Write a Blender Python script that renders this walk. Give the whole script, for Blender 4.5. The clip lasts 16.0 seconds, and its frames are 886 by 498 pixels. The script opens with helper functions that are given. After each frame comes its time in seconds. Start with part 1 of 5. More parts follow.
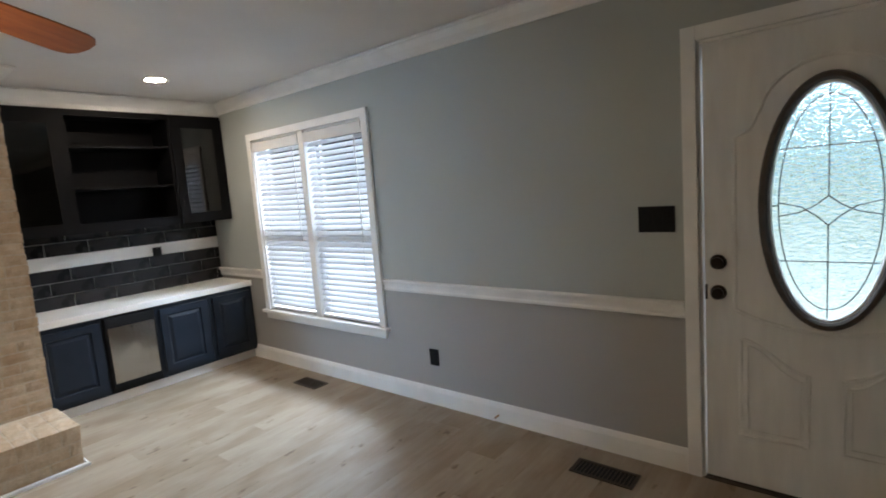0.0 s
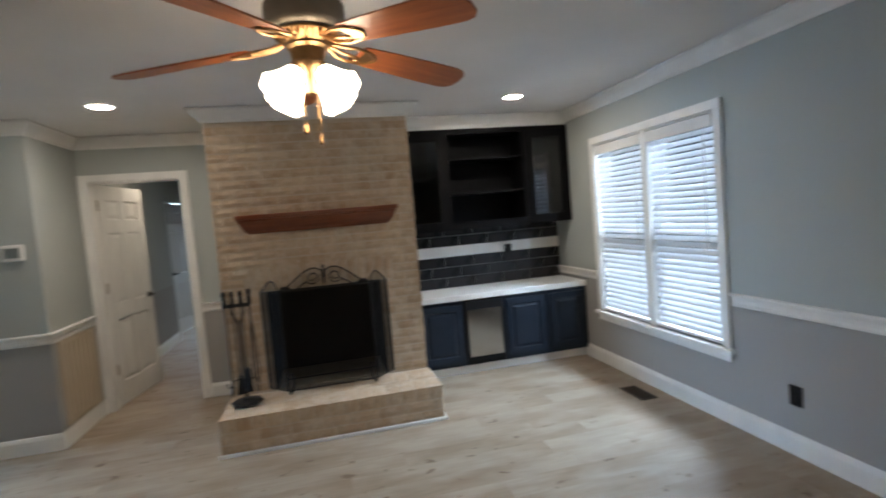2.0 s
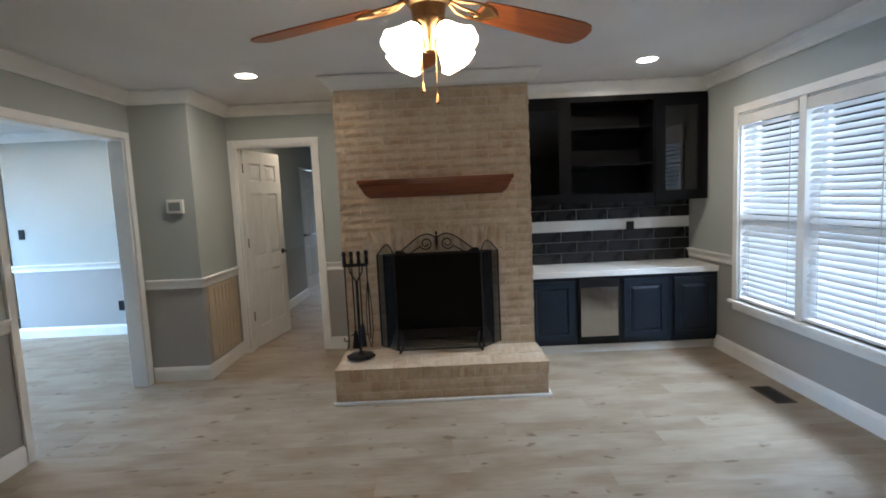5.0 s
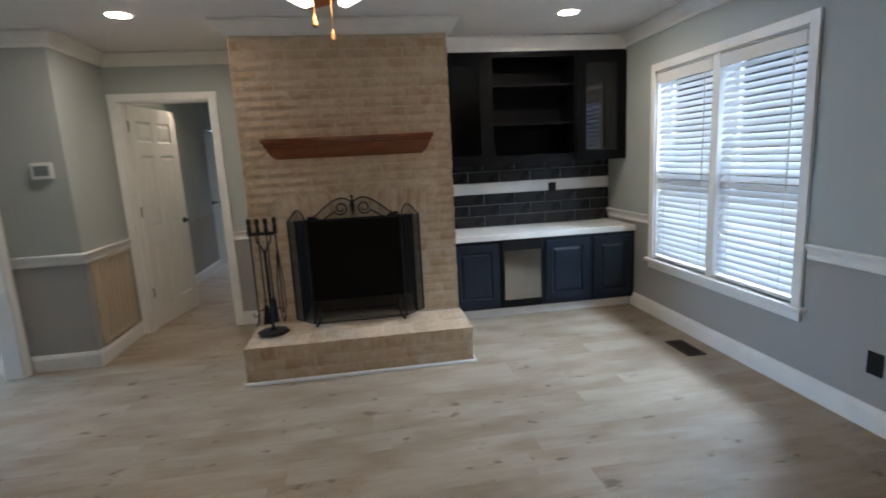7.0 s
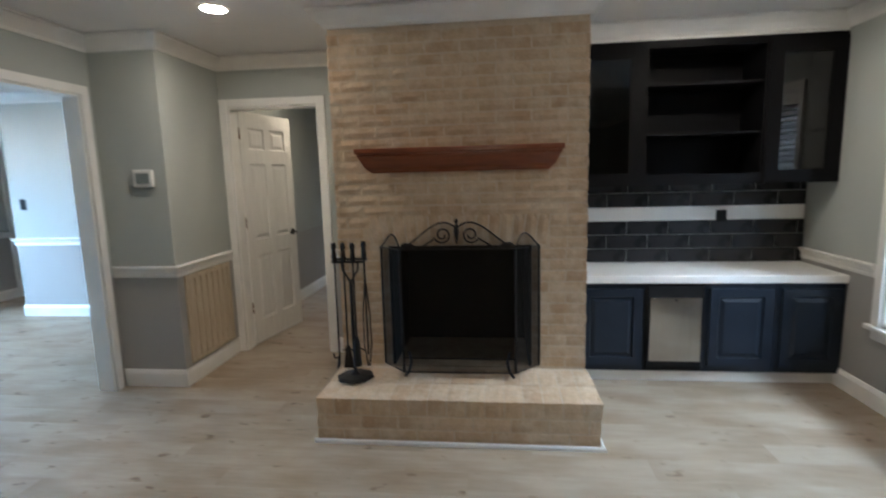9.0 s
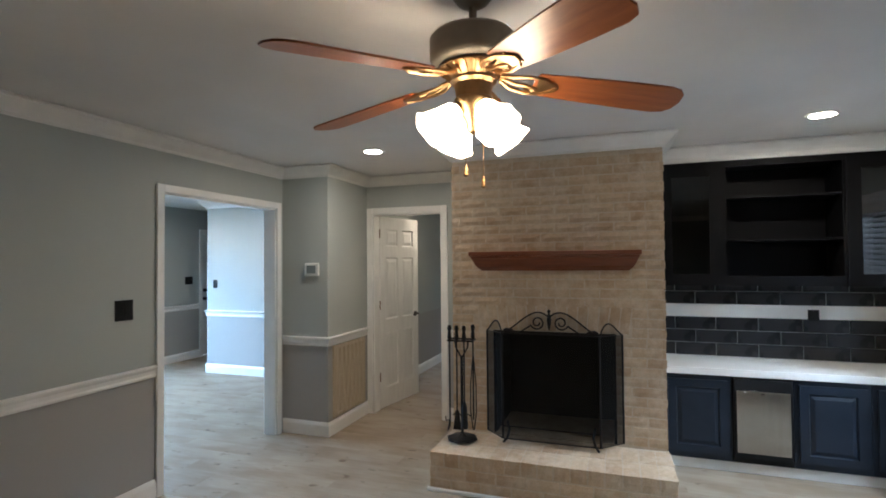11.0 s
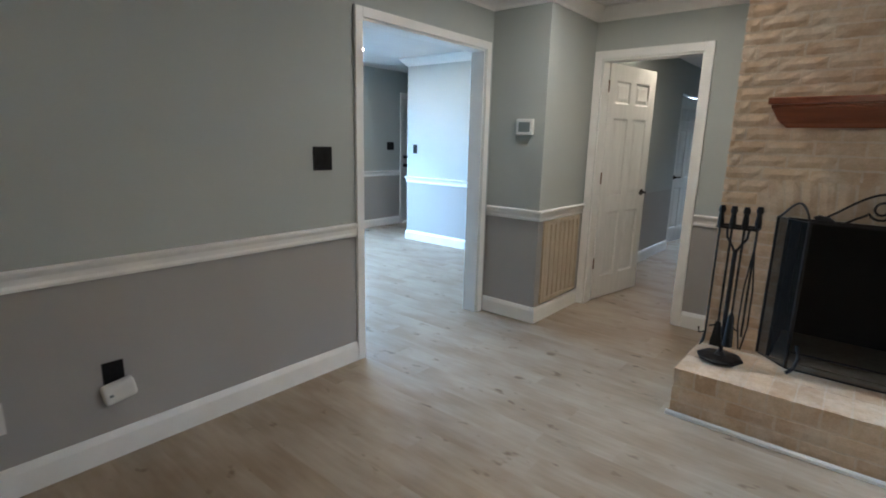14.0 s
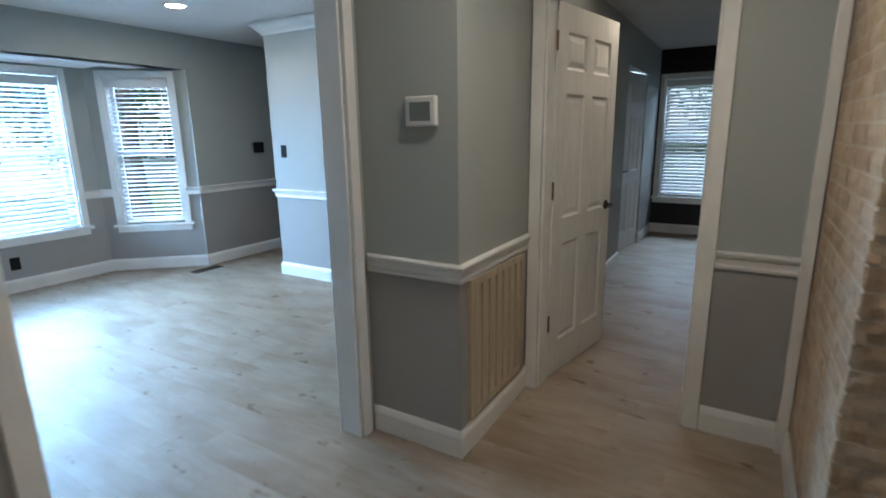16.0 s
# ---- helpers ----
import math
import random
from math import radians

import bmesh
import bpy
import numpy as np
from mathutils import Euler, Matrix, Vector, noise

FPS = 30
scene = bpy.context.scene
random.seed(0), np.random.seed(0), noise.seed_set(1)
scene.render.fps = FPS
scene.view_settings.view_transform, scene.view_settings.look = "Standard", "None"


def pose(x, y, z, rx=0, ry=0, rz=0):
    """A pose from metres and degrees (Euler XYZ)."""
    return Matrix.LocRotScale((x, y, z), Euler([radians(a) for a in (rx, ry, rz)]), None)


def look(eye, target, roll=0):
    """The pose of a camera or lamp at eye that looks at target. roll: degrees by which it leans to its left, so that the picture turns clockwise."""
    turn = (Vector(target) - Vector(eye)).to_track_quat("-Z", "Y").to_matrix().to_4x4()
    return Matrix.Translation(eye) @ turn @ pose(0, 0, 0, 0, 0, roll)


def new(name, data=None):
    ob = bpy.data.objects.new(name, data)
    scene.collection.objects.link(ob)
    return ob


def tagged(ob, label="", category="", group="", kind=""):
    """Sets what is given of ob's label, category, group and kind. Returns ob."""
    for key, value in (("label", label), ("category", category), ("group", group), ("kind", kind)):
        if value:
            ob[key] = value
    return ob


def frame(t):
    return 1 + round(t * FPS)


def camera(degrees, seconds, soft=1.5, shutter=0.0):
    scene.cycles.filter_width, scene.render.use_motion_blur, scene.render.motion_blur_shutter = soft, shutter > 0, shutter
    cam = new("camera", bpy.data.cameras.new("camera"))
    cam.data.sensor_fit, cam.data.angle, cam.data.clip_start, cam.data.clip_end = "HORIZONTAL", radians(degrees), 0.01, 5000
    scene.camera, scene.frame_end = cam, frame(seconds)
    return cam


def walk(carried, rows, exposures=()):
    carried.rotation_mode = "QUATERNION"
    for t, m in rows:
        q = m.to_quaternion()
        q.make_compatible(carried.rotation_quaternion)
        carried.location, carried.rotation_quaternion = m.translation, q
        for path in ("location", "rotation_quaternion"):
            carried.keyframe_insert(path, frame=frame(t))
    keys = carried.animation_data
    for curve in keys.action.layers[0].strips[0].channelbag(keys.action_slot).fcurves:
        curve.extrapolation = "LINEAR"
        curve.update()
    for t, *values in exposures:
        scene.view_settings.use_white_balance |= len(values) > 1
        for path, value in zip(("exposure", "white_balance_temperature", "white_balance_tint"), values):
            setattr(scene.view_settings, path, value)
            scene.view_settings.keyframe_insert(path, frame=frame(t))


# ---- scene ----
cam = camera(82.5, 16.0, soft=1.8, shutter=0.4)
PATH = [
    (0, (0.04, 0.069, 1.489), (-1.215, 1.607, 1.246), -4.5),
    (0.5, (0.025, 0.037, 1.488), (-1.332, 1.487, 1.257), -4.5),
    (1, (0.031, 0.04, 1.499), (-1.445, 1.371, 1.278), -4.6),
    (1.5, (0.042, 0.09, 1.511), (-1.652, 1.139, 1.336), -4.3),
    (2, (0.057, 0.129, 1.5), (-1.885, 0.588, 1.367), -4.8),
    (2.5, (0.09, 0.092, 1.48), (-1.905, 0.203, 1.381), -4.4),
    (3, (0.077, 0.07, 1.474), (-1.92, 0.088, 1.36), -2.9),
    (3.5, (0.048, 0.063, 1.487), (-1.945, 0.063, 1.315), -2.4),
    (4, (0.028, 0.108, 1.464), (-1.963, 0.1, 1.27), -2.5),
    (6.5, (-0.02, 0.19, 1.443), (-1.998, 0.305, 1.169), -3.2),
    (7, (-0.188, 0.23, 1.422), (-2.138, 0.506, 1.072), -3.0),
    (7.5, (-0.418, 0.291, 1.423), (-2.306, 0.84, 1.056), -2.5),
    (8, (-0.608, 0.477, 1.433), (-2.465, 1.114, 1.053), -1.6),
    (8.5, (-0.813, 0.5, 1.422), (-2.757, 0.764, 1.032), -0.6),
    (9, (-0.966, 0.352, 1.462), (-2.932, 0.133, 1.169), -1.5),
    (11.5, (-0.127, 0.593, 1.562), (-2.016, -0.062, 1.608), -0.5),
    (12, (-0.097, 0.579, 1.554), (-1.991, -0.062, 1.602), -0.6),
    (12.5, (-0.162, 0.496, 1.514), (-2.061, -0.129, 1.544), 0.0),
    (13, (-0.39, 0.418, 1.473), (-2.215, -0.393, 1.368), -0.3),
    (13.5, (-0.592, 0.224, 1.387), (-2.137, -1.022, 1.143), 1.0),
    (14, (-0.874, -0.04, 1.376), (-2.378, -1.289, 0.955), 1.4),
    (14.5, (-1.24, -0.267, 1.392), (-2.729, -1.519, 0.93), 0.5),
    (15, (-1.628, -0.531, 1.363), (-3.113, -1.789, 0.906), -0.1),
    (15.5, (-2.05, -0.73, 1.386), (-3.707, -1.742, 0.908), -1.6),
    (16, (-2.467, -0.916, 1.402), (-4.138, -1.918, 0.954), -0.9),
]
walk(cam, [(t, look(eye, target, roll)) for t, eye, target, roll in PATH],
     exposures=[(0.0, 1.0, 6500, 13), (2.5, 0.86, 6000, 10.5), (6.5, 0.82, 6000, 10.5), (8.0, 0.55, 6030, 11.5), (8.5, 0.6, 6080, 11), (9.0, 0.92, 6000, 9.5), (11.5, 1.03, 5900, 9.5), (13.0, 1.25, 5850, 9.5), (14.5, 1.04, 5600, 8.5), (16.0, 0.56, 5850, 9.5)])

# ---------------------------------------------------------------- light
world = bpy.data.worlds.new("sky")
scene.world = world
world.use_nodes = True
wn = world.node_tree
sky = wn.nodes.new("ShaderNodeTexSky")
sky.sky_type = 'NISHITA'
sky.sun_disc = False
sky.sun_elevation = radians(52)
sky.sun_rotation = radians(90)
wn.links.new(sky.outputs[0], wn.nodes["Background"].inputs[0])
wn.nodes["Background"].inputs[1].default_value = 0.15

sun_data = bpy.data.lights.new("sun", 'SUN')
sun_data.energy, sun_data.angle, sun_data.color = 5.0, radians(0.5), (1.0, 0.95, 0.87)
sun = new("sun", sun_data)
sun.matrix_world = look((30, 0, 38.4), (0, 0, 0))


def window_light(name, centre, target, w, h, watts, colour):
    """An added lamp outside a window's panes that stands in for the sky's light."""
    data = bpy.data.lights.new(name, 'AREA')
    data.shape, data.size, data.size_y, data.energy, data.color = 'RECTANGLE', w, h, watts, colour
    ob = new(name, data)
    ob.matrix_world = look(centre, target)
    return ob


SKY_BLUE = (0.66, 0.83, 1.0)
window_light("daylight_bay", (-4.1, -7.05, 1.27), (-4.3, 0, 1.6), 1.7, 1.5, 340, (0.40, 0.68, 1.0))
window_light("daylight_front", (-3.38, 3.75, 2.75), (-3.38, 1.7, 0.75), 1.7, 1.2, 270, SKY_BLUE)
window_light("daylight_dark_room", (-11.3, -1.55, 2.75), (-9.2, -1.55, 0.75), 1.1, 1.2, 120, SKY_BLUE)
window_light("daylight_bay_slant", (-6.45, -7.3, 2.7), (-5.0, -5.7, 0.5), 0.9, 1.0, 380, (0.55, 0.78, 1.0))
window_light("daylight_side_room", (-10.3, -2.82, 1.27), (-5, -2.82, 1.0), 0.75, 1.5, 260, SKY_BLUE)
window_light("daylight_door", (-0.03, 4.0, 2.85), (-0.03, 2.1, 0.95), 0.8, 0.8, 85, SKY_BLUE)

# ---------------------------------------------------------------- materials


def nodes_of(name):
    m = bpy.data.materials.new(name)
    m.use_nodes = True
    return m, m.node_tree.nodes, m.node_tree.links, m.node_tree.nodes["Principled BSDF"]


def texture(n, l, scale, detail=4, stretch=(1, 1, 1)):
    co = n.new("ShaderNodeTexCoord")
    mp = n.new("ShaderNodeMapping")
    mp.inputs["Scale"].default_value = stretch
    tx = n.new("ShaderNodeTexNoise")
    tx.inputs["Scale"].default_value, tx.inputs["Detail"].default_value = scale, detail
    l.new(co.outputs["Object"], mp.inputs[0])
    l.new(mp.outputs[0], tx.inputs["Vector"])
    return tx.outputs["Fac"]


def ramp(n, l, fac, a, b, lo=0.3, hi=0.7):
    r = n.new("ShaderNodeValToRGB")
    r.color_ramp.elements[0].position, r.color_ramp.elements[1].position = lo, hi
    r.color_ramp.elements[0].color, r.color_ramp.elements[1].color = (*a, 1), (*b, 1)
    l.new(fac, r.inputs[0])
    return r.outputs[0]


def mixed(n, l, kind, fac, a, b):
    m = n.new("ShaderNodeMix")
    m.data_type, m.blend_type = 'RGBA', kind
    for socket, value in ((m.inputs[0], fac), (m.inputs[6], a), (m.inputs[7], b)):
        if hasattr(value, "is_linked"):
            l.new(value, socket)
        elif isinstance(value, (int, float)):
            socket.default_value = value
        else:
            socket.default_value = (*value, 1)
    return m.outputs[2]


def bumped(n, l, bsdf, height, strength, distance=0.01):
    b = n.new("ShaderNodeBump")
    b.inputs["Strength"].default_value, b.inputs["Distance"].default_value = strength, distance
    l.new(height, b.inputs["Height"])
    l.new(b.outputs[0], bsdf.inputs["Normal"])


def plain(name, colour, rough=0.5, metal=0.0, vary=0.12, scale=6, bump=0.1, fine=120, stretch=(1, 1, 1), gloss=0.5):
    """A surface with stains at a large scale and grain at a fine one."""
    m, n, l, p = nodes_of(name)
    big, small = texture(n, l, scale, 5, stretch), texture(n, l, fine, 3, stretch)
    c = ramp(n, l, big, [v * (1 - vary) for v in colour], [min(1, v * (1 + vary)) for v in colour])
    c = mixed(n, l, 'MULTIPLY', vary, c, ramp(n, l, small, (0.7, 0.7, 0.7), (1, 1, 1)))
    l.new(c, p.inputs["Base Color"])
    p.inputs["Metallic"].default_value = metal
    p.inputs["Specular IOR Level"].default_value = gloss
    r = n.new("ShaderNodeMapRange")
    r.inputs[3].default_value, r.inputs[4].default_value = max(0.02, rough - 0.08), min(1, rough + 0.08)
    l.new(big, r.inputs[0])
    l.new(r.outputs[0], p.inputs["Roughness"])
    if bump:
        bumped(n, l, p, small, bump, 0.004)
    return m


def two_tone(name, upper, lower, split):
    """Wall paint in two colours that meet behind the chair rail, with roller stipple."""
    m, n, l, p = nodes_of(name)
    geo = n.new("ShaderNodeNewGeometry")
    xyz = n.new("ShaderNodeSeparateXYZ")
    l.new(geo.outputs["Position"], xyz.inputs[0])
    test = n.new("ShaderNodeMath")
    test.operation = 'GREATER_THAN'
    test.inputs[1].default_value = split
    l.new(xyz.outputs[2], test.inputs[0])
    c = mixed(n, l, 'MIX', test.outputs[0], lower, upper)
    big, small = texture(n, l, 1.3, 4), texture(n, l, 260, 3)
    c = mixed(n, l, 'MULTIPLY', 0.5, c, ramp(n, l, big, (0.92, 0.92, 0.92), (1, 1, 1)))
    l.new(c, p.inputs["Base Color"])
    p.inputs["Roughness"].default_value = 0.62
    bumped(n, l, p, small, 0.12, 0.002)
    return m


def floor_boards():
    """Pale oak-look planks, each with its own shade, long grain and a few dark knots."""
    m, n, l, p = nodes_of("oak_plank")
    info = n.new("ShaderNodeObjectInfo")
    geo = n.new("ShaderNodeNewGeometry")
    seed = n.new("ShaderNodeMath")
    seed.operation = 'ADD'
    l.new(info.outputs["Random"], seed.inputs[0])
    l.new(geo.outputs["Random Per Island"], seed.inputs[1])
    far = n.new("ShaderNodeMath")
    far.operation = 'MULTIPLY'
    far.inputs[1].default_value = 37.0
    l.new(seed.outputs[0], far.inputs[0])
    shift = n.new("ShaderNodeCombineXYZ")
    l.new(far.outputs[0], shift.inputs[0])
    l.new(far.outputs[0], shift.inputs[2])
    add = n.new("ShaderNodeVectorMath")
    l.new(geo.outputs["Position"], add.inputs[0])
    l.new(shift.outputs[0], add.inputs[1])

    def grain(scale, stretch, detail):
        mp = n.new("ShaderNodeMapping")
        mp.inputs["Scale"].default_value = stretch
        tx = n.new("ShaderNodeTexNoise")
        tx.inputs["Scale"].default_value, tx.inputs["Detail"].default_value = scale, detail
        l.new(add.outputs[0], mp.inputs[0])
        l.new(mp.outputs[0], tx.inputs["Vector"])
        return tx.outputs["Fac"]
    long_grain, cloud, knots = grain(14, (3.2, 0.35, 1), 6), grain(3.0, (1.6, 0.7, 1), 3), grain(9.5, (1.5, 0.75, 1), 2)
    c = ramp(n, l, long_grain, (0.325, 0.266, 0.200), (0.39, 0.325, 0.252), 0.3, 0.72)
    c = mixed(n, l, 'MULTIPLY', 0.9, c, ramp(n, l, cloud, (0.70, 0.63, 0.55), (1, 1, 1), 0.32, 0.60))
    c = mixed(n, l, 'MULTIPLY', 1.0, c, ramp(n, l, knots, (0.5, 0.43, 0.36), (1, 1, 1), 0.255, 0.345))
    per = n.new("ShaderNodeMapRange")
    per.inputs[3].default_value, per.inputs[4].default_value = 0.95, 1.04
    per.inputs[2].default_value = 2.0
    l.new(seed.outputs[0], per.inputs[0])
    tone = n.new("ShaderNodeCombineColor")
    for i in range(3):
        l.new(per.outputs[0], tone.inputs[i])
    c = mixed(n, l, 'MULTIPLY', 1.0, c, tone.outputs[0])
    l.new(c, p.inputs["Base Color"])
    rough = n.new("ShaderNodeMapRange")
    rough.inputs[3].default_value, rough.inputs[4].default_value = 0.44, 0.58
    l.new(long_grain, rough.inputs[0])
    l.new(rough.outputs[0], p.inputs["Roughness"])
    bumped(n, l, p, long_grain, 0.06, 0.002)
    return m


def brick_coat(name, dark, light, wash):
    """Tan brick under a thin mortar wash, uneven from brick to brick."""
    m, n, l, p = nodes_of(name)
    info, geo = n.new("ShaderNodeObjectInfo"), n.new("ShaderNodeNewGeometry")
    s = n.new("ShaderNodeMath")
    s.operation = 'ADD'
    l.new(info.outputs["Random"], s.inputs[0])
    l.new(geo.outputs["Random Per Island"], s.inputs[1])
    s2 = n.new("ShaderNodeMath")
    s2.operation = 'FRACT'
    l.new(s.outputs[0], s2.inputs[0])
    c = ramp(n, l, s2.outputs[0], dark, light, 0.0, 1.0)

    def cloud(scale, detail):
        tx = n.new("ShaderNodeTexNoise")
        tx.inputs["Scale"].default_value, tx.inputs["Detail"].default_value = scale, detail
        l.new(geo.outputs["Position"], tx.inputs["Vector"])
        return tx.outputs["Fac"]
    patches, grit, smear = cloud(9, 5), cloud(130, 4), cloud(28, 4)
    fac = ramp(n, l, patches, (0, 0, 0), (0.72, 0.72, 0.72), 0.42, 0.68)
    c = mixed(n, l, 'MIX', fac, c, wash)
    c = mixed(n, l, 'MULTIPLY', 0.4, c, ramp(n, l, smear, (0.72, 0.68, 0.62), (1, 1, 1), 0.3, 0.6))
    c = mixed(n, l, 'MULTIPLY', 0.4, c, ramp(n, l, grit, (0.6, 0.6, 0.6), (1, 1, 1)))
    l.new(c, p.inputs["Base Color"])
    p.inputs["Roughness"].default_value = 0.9
    both = mixed(n, l, 'MIX', 0.5, grit, smear)
    bumped(n, l, p, both, 0.4, 0.004)
    return m


def wood(name, dark, light, rough=0.35, stretch=(1, 12, 12), scale=3):
    m, n, l, p = nodes_of(name)
    g, f = texture(n, l, scale, 6, stretch), texture(n, l, scale * 9, 3, stretch)
    c = ramp(n, l, g, dark, light)
    c = mixed(n, l, 'MULTIPLY', 0.4, c, ramp(n, l, f, (0.55, 0.5, 0.45), (1, 1, 1)))
    l.new(c, p.inputs["Base Color"])
    p.inputs["Roughness"].default_value = rough
    bumped(n, l, p, f, 0.08, 0.002)
    return m


def clear_glass(name, tint=(1, 1, 1), gloss=0.02, ior=1.5):
    """A thin pane: light goes through it, and it mirrors by Fresnel."""
    m, n, l, p = nodes_of(name)
    n.remove(p)
    tr, gl, mx = n.new("ShaderNodeBsdfTransparent"), n.new("ShaderNodeBsdfGlossy"), n.new("ShaderNodeMixShader")
    fr = n.new("ShaderNodeFresnel")
    fr.inputs[0].default_value = ior
    tr.inputs[0].default_value, gl.inputs["Roughness"].default_value = (*tint, 1), gloss
    l.new(fr.outputs[0], mx.inputs[0])
    l.new(tr.outputs[0], mx.inputs[1])
    l.new(gl.outputs[0], mx.inputs[2])
    l.new(mx.outputs[0], n["Material Output"].inputs[0])
    return m


def rippled_glass(name):
    m, n, l, p = nodes_of(name)
    p.inputs["Base Color"].default_value = (0.58, 0.76, 0.78, 1)
    p.inputs["Transmission Weight"].default_value = 1.0
    p.inputs["Roughness"].default_value, p.inputs["IOR"].default_value = 0.08, 1.25
    bumped(n, l, p, texture(n, l, 42, 2, (1, 1, 2.4)), 0.9, 0.03)
    return m


def lamp_glow(name, colour, strength):
    m, n, l, p = nodes_of(name)
    p.inputs["Base Color"].default_value = (0.9, 0.88, 0.84, 1)
    p.inputs["Emission Color"].default_value = (*colour, 1)
    p.inputs["Emission Strength"].default_value = strength
    return m


def see_through(name, colour, open_part):
    """Woven wire too fine to pick apart: part of the light goes through."""
    m, n, l, p = nodes_of(name)
    p.inputs["Base Color"].default_value, p.inputs["Roughness"].default_value = (*colour, 1), 0.9
    p.inputs["Specular IOR Level"].default_value = 0.05
    tr, mx = n.new("ShaderNodeBsdfTransparent"), n.new("ShaderNodeMixShader")
    mx.inputs[0].default_value = open_part
    l.new(p.outputs[0], mx.inputs[1])
    l.new(tr.outputs[0], mx.inputs[2])
    l.new(mx.outputs[0], n["Material Output"].inputs[0])
    return m


def slat_paint():
    m, n, l, p = nodes_of("blind_slat")
    p.inputs["Base Color"].default_value, p.inputs["Roughness"].default_value = (0.64, 0.65, 0.67, 1), 0.4
    t, mx = n.new("ShaderNodeBsdfTranslucent"), n.new("ShaderNodeMixShader")
    t.inputs[0].default_value = (0.85, 0.88, 0.92, 1)
    mx.inputs[0].default_value = 0.15
    l.new(p.outputs[0], mx.inputs[1])
    l.new(t.outputs[0], mx.inputs[2])
    l.new(mx.outputs[0], n["Material Output"].inputs[0])
    return m


PAINT = two_tone("wall_paint", (0.425, 0.45, 0.43), (0.38, 0.367, 0.35), 0.82)
CEILING = plain("ceiling_paint", (0.80, 0.79, 0.78), 0.8, vary=0.04, scale=2, bump=0.25, fine=300)
TRIM = plain("white_trim_paint", (0.84, 0.83, 0.80), 0.35, vary=0.05, scale=5, bump=0.04)
DOOR_PAINT = plain("white_door_paint", (0.80, 0.79, 0.765), 0.42, vary=0.05, scale=4, bump=0.15, fine=90, stretch=(6, 6, 1))
PLANK = floor_boards()
BRICK = brick_coat("tan_brick", (0.53, 0.375, 0.24), (0.66, 0.505, 0.345), (0.73, 0.62, 0.48))
MORTAR = brick_coat("mortar_wash", (0.60, 0.49, 0.36), (0.68, 0.57, 0.44), (0.74, 0.64, 0.51))
SOOT = plain("sooty_firebrick", (0.03, 0.026, 0.024), 0.9, vary=0.3, scale=8, bump=0.4, fine=60)
MANTEL = wood("mahogany_stain", (0.15, 0.036, 0.013), (0.25, 0.068, 0.024), 0.32, (12, 1, 12))
BLADE = wood("cherry_blade", (0.22, 0.058, 0.014), (0.37, 0.115, 0.032), 0.36, (1, 14, 14))
GRILLE = wood("raw_pine", (0.50, 0.41, 0.29), (0.62, 0.53, 0.40), 0.6, (12, 12, 1))
NAVY = plain("navy_black_paint", (0.016, 0.023, 0.036), 0.38, vary=0.15, scale=5, bump=0.05, gloss=0.25)
BLACK_GLOSS = plain("black_gloss_paint", (0.006, 0.006, 0.007), 0.5, vary=0.1, scale=5, bump=0.02, gloss=0.1)
TILE = plain("black_glazed_tile", (0.022, 0.022, 0.024), 0.28, vary=0.25, scale=9, bump=0.03, gloss=0.25)
GROUT = plain("pale_grout", (0.6, 0.6, 0.58), 0.85, vary=0.1)
COUNTER = plain("white_laminate", (0.70, 0.69, 0.66), 0.42, vary=0.03, scale=12, bump=0.02)
STEEL = plain("brushed_steel", (0.40, 0.395, 0.385), 0.15, metal=1.0, vary=0.04, scale=3, bump=0.02, fine=90, stretch=(1, 14, 1))
IRON = plain("wrought_iron", (0.018, 0.016, 0.015), 0.5, metal=0.6, vary=0.3, scale=20, bump=0.2)
BRONZE = plain("oiled_bronze", (0.035, 0.026, 0.02), 0.4, metal=0.7, vary=0.2, scale=20, bump=0.05)
BRASS = plain("antique_brass", (0.34, 0.21, 0.10), 0.32, metal=1.0, vary=0.15, scale=30, bump=0.03)
PEWTER = plain("brown_enamel", (0.19, 0.165, 0.13), 0.4, metal=0.4, vary=0.1, scale=20, bump=0.03)
PLASTIC_BLACK = plain("black_plastic", (0.008, 0.008, 0.009), 0.6, vary=0.1, bump=0, gloss=0.2)
PLASTIC_WHITE = plain("white_plastic", (0.74, 0.73, 0.70), 0.4, vary=0.04, bump=0)
HINGE = plain("antique_bronze", (0.17, 0.10, 0.055), 0.4, metal=0.6, vary=0.15, scale=20, bump=0.03)
SCREEN_GREY = plain("grey_display", (0.22, 0.25, 0.25), 0.2, vary=0.05, bump=0)
VENT = plain("brown_register", (0.045, 0.03, 0.02), 0.45, metal=0.4, vary=0.15, bump=0)
OVAL_WOOD = plain("dark_brown_frame", (0.06, 0.042, 0.032), 0.5, vary=0.2, scale=20, bump=0.1)
LEAD = plain("lead_came", (0.10, 0.12, 0.12), 0.4, metal=0.6, vary=0.1, bump=0)
ACCENT = plain("black_accent_paint", (0.012, 0.013, 0.018), 0.5, vary=0.1, bump=0.05)
SLAT = slat_paint()
VINYL = plain("white_vinyl_sash", (0.76, 0.77, 0.78), 0.35, vary=0.03, bump=0)
GLASS = clear_glass("window_glass")
SMOKED = clear_glass("cabinet_glass", (0.12, 0.125, 0.13), 0.012, 1.75)
RIPPLE = rippled_glass("rippled_glass")
MESH = see_through("wire_mesh", (0.012, 0.011, 0.010), 0.3)
SHADE = lamp_glow("lit_frosted_glass", (1.0, 0.78, 0.53), 10.5)
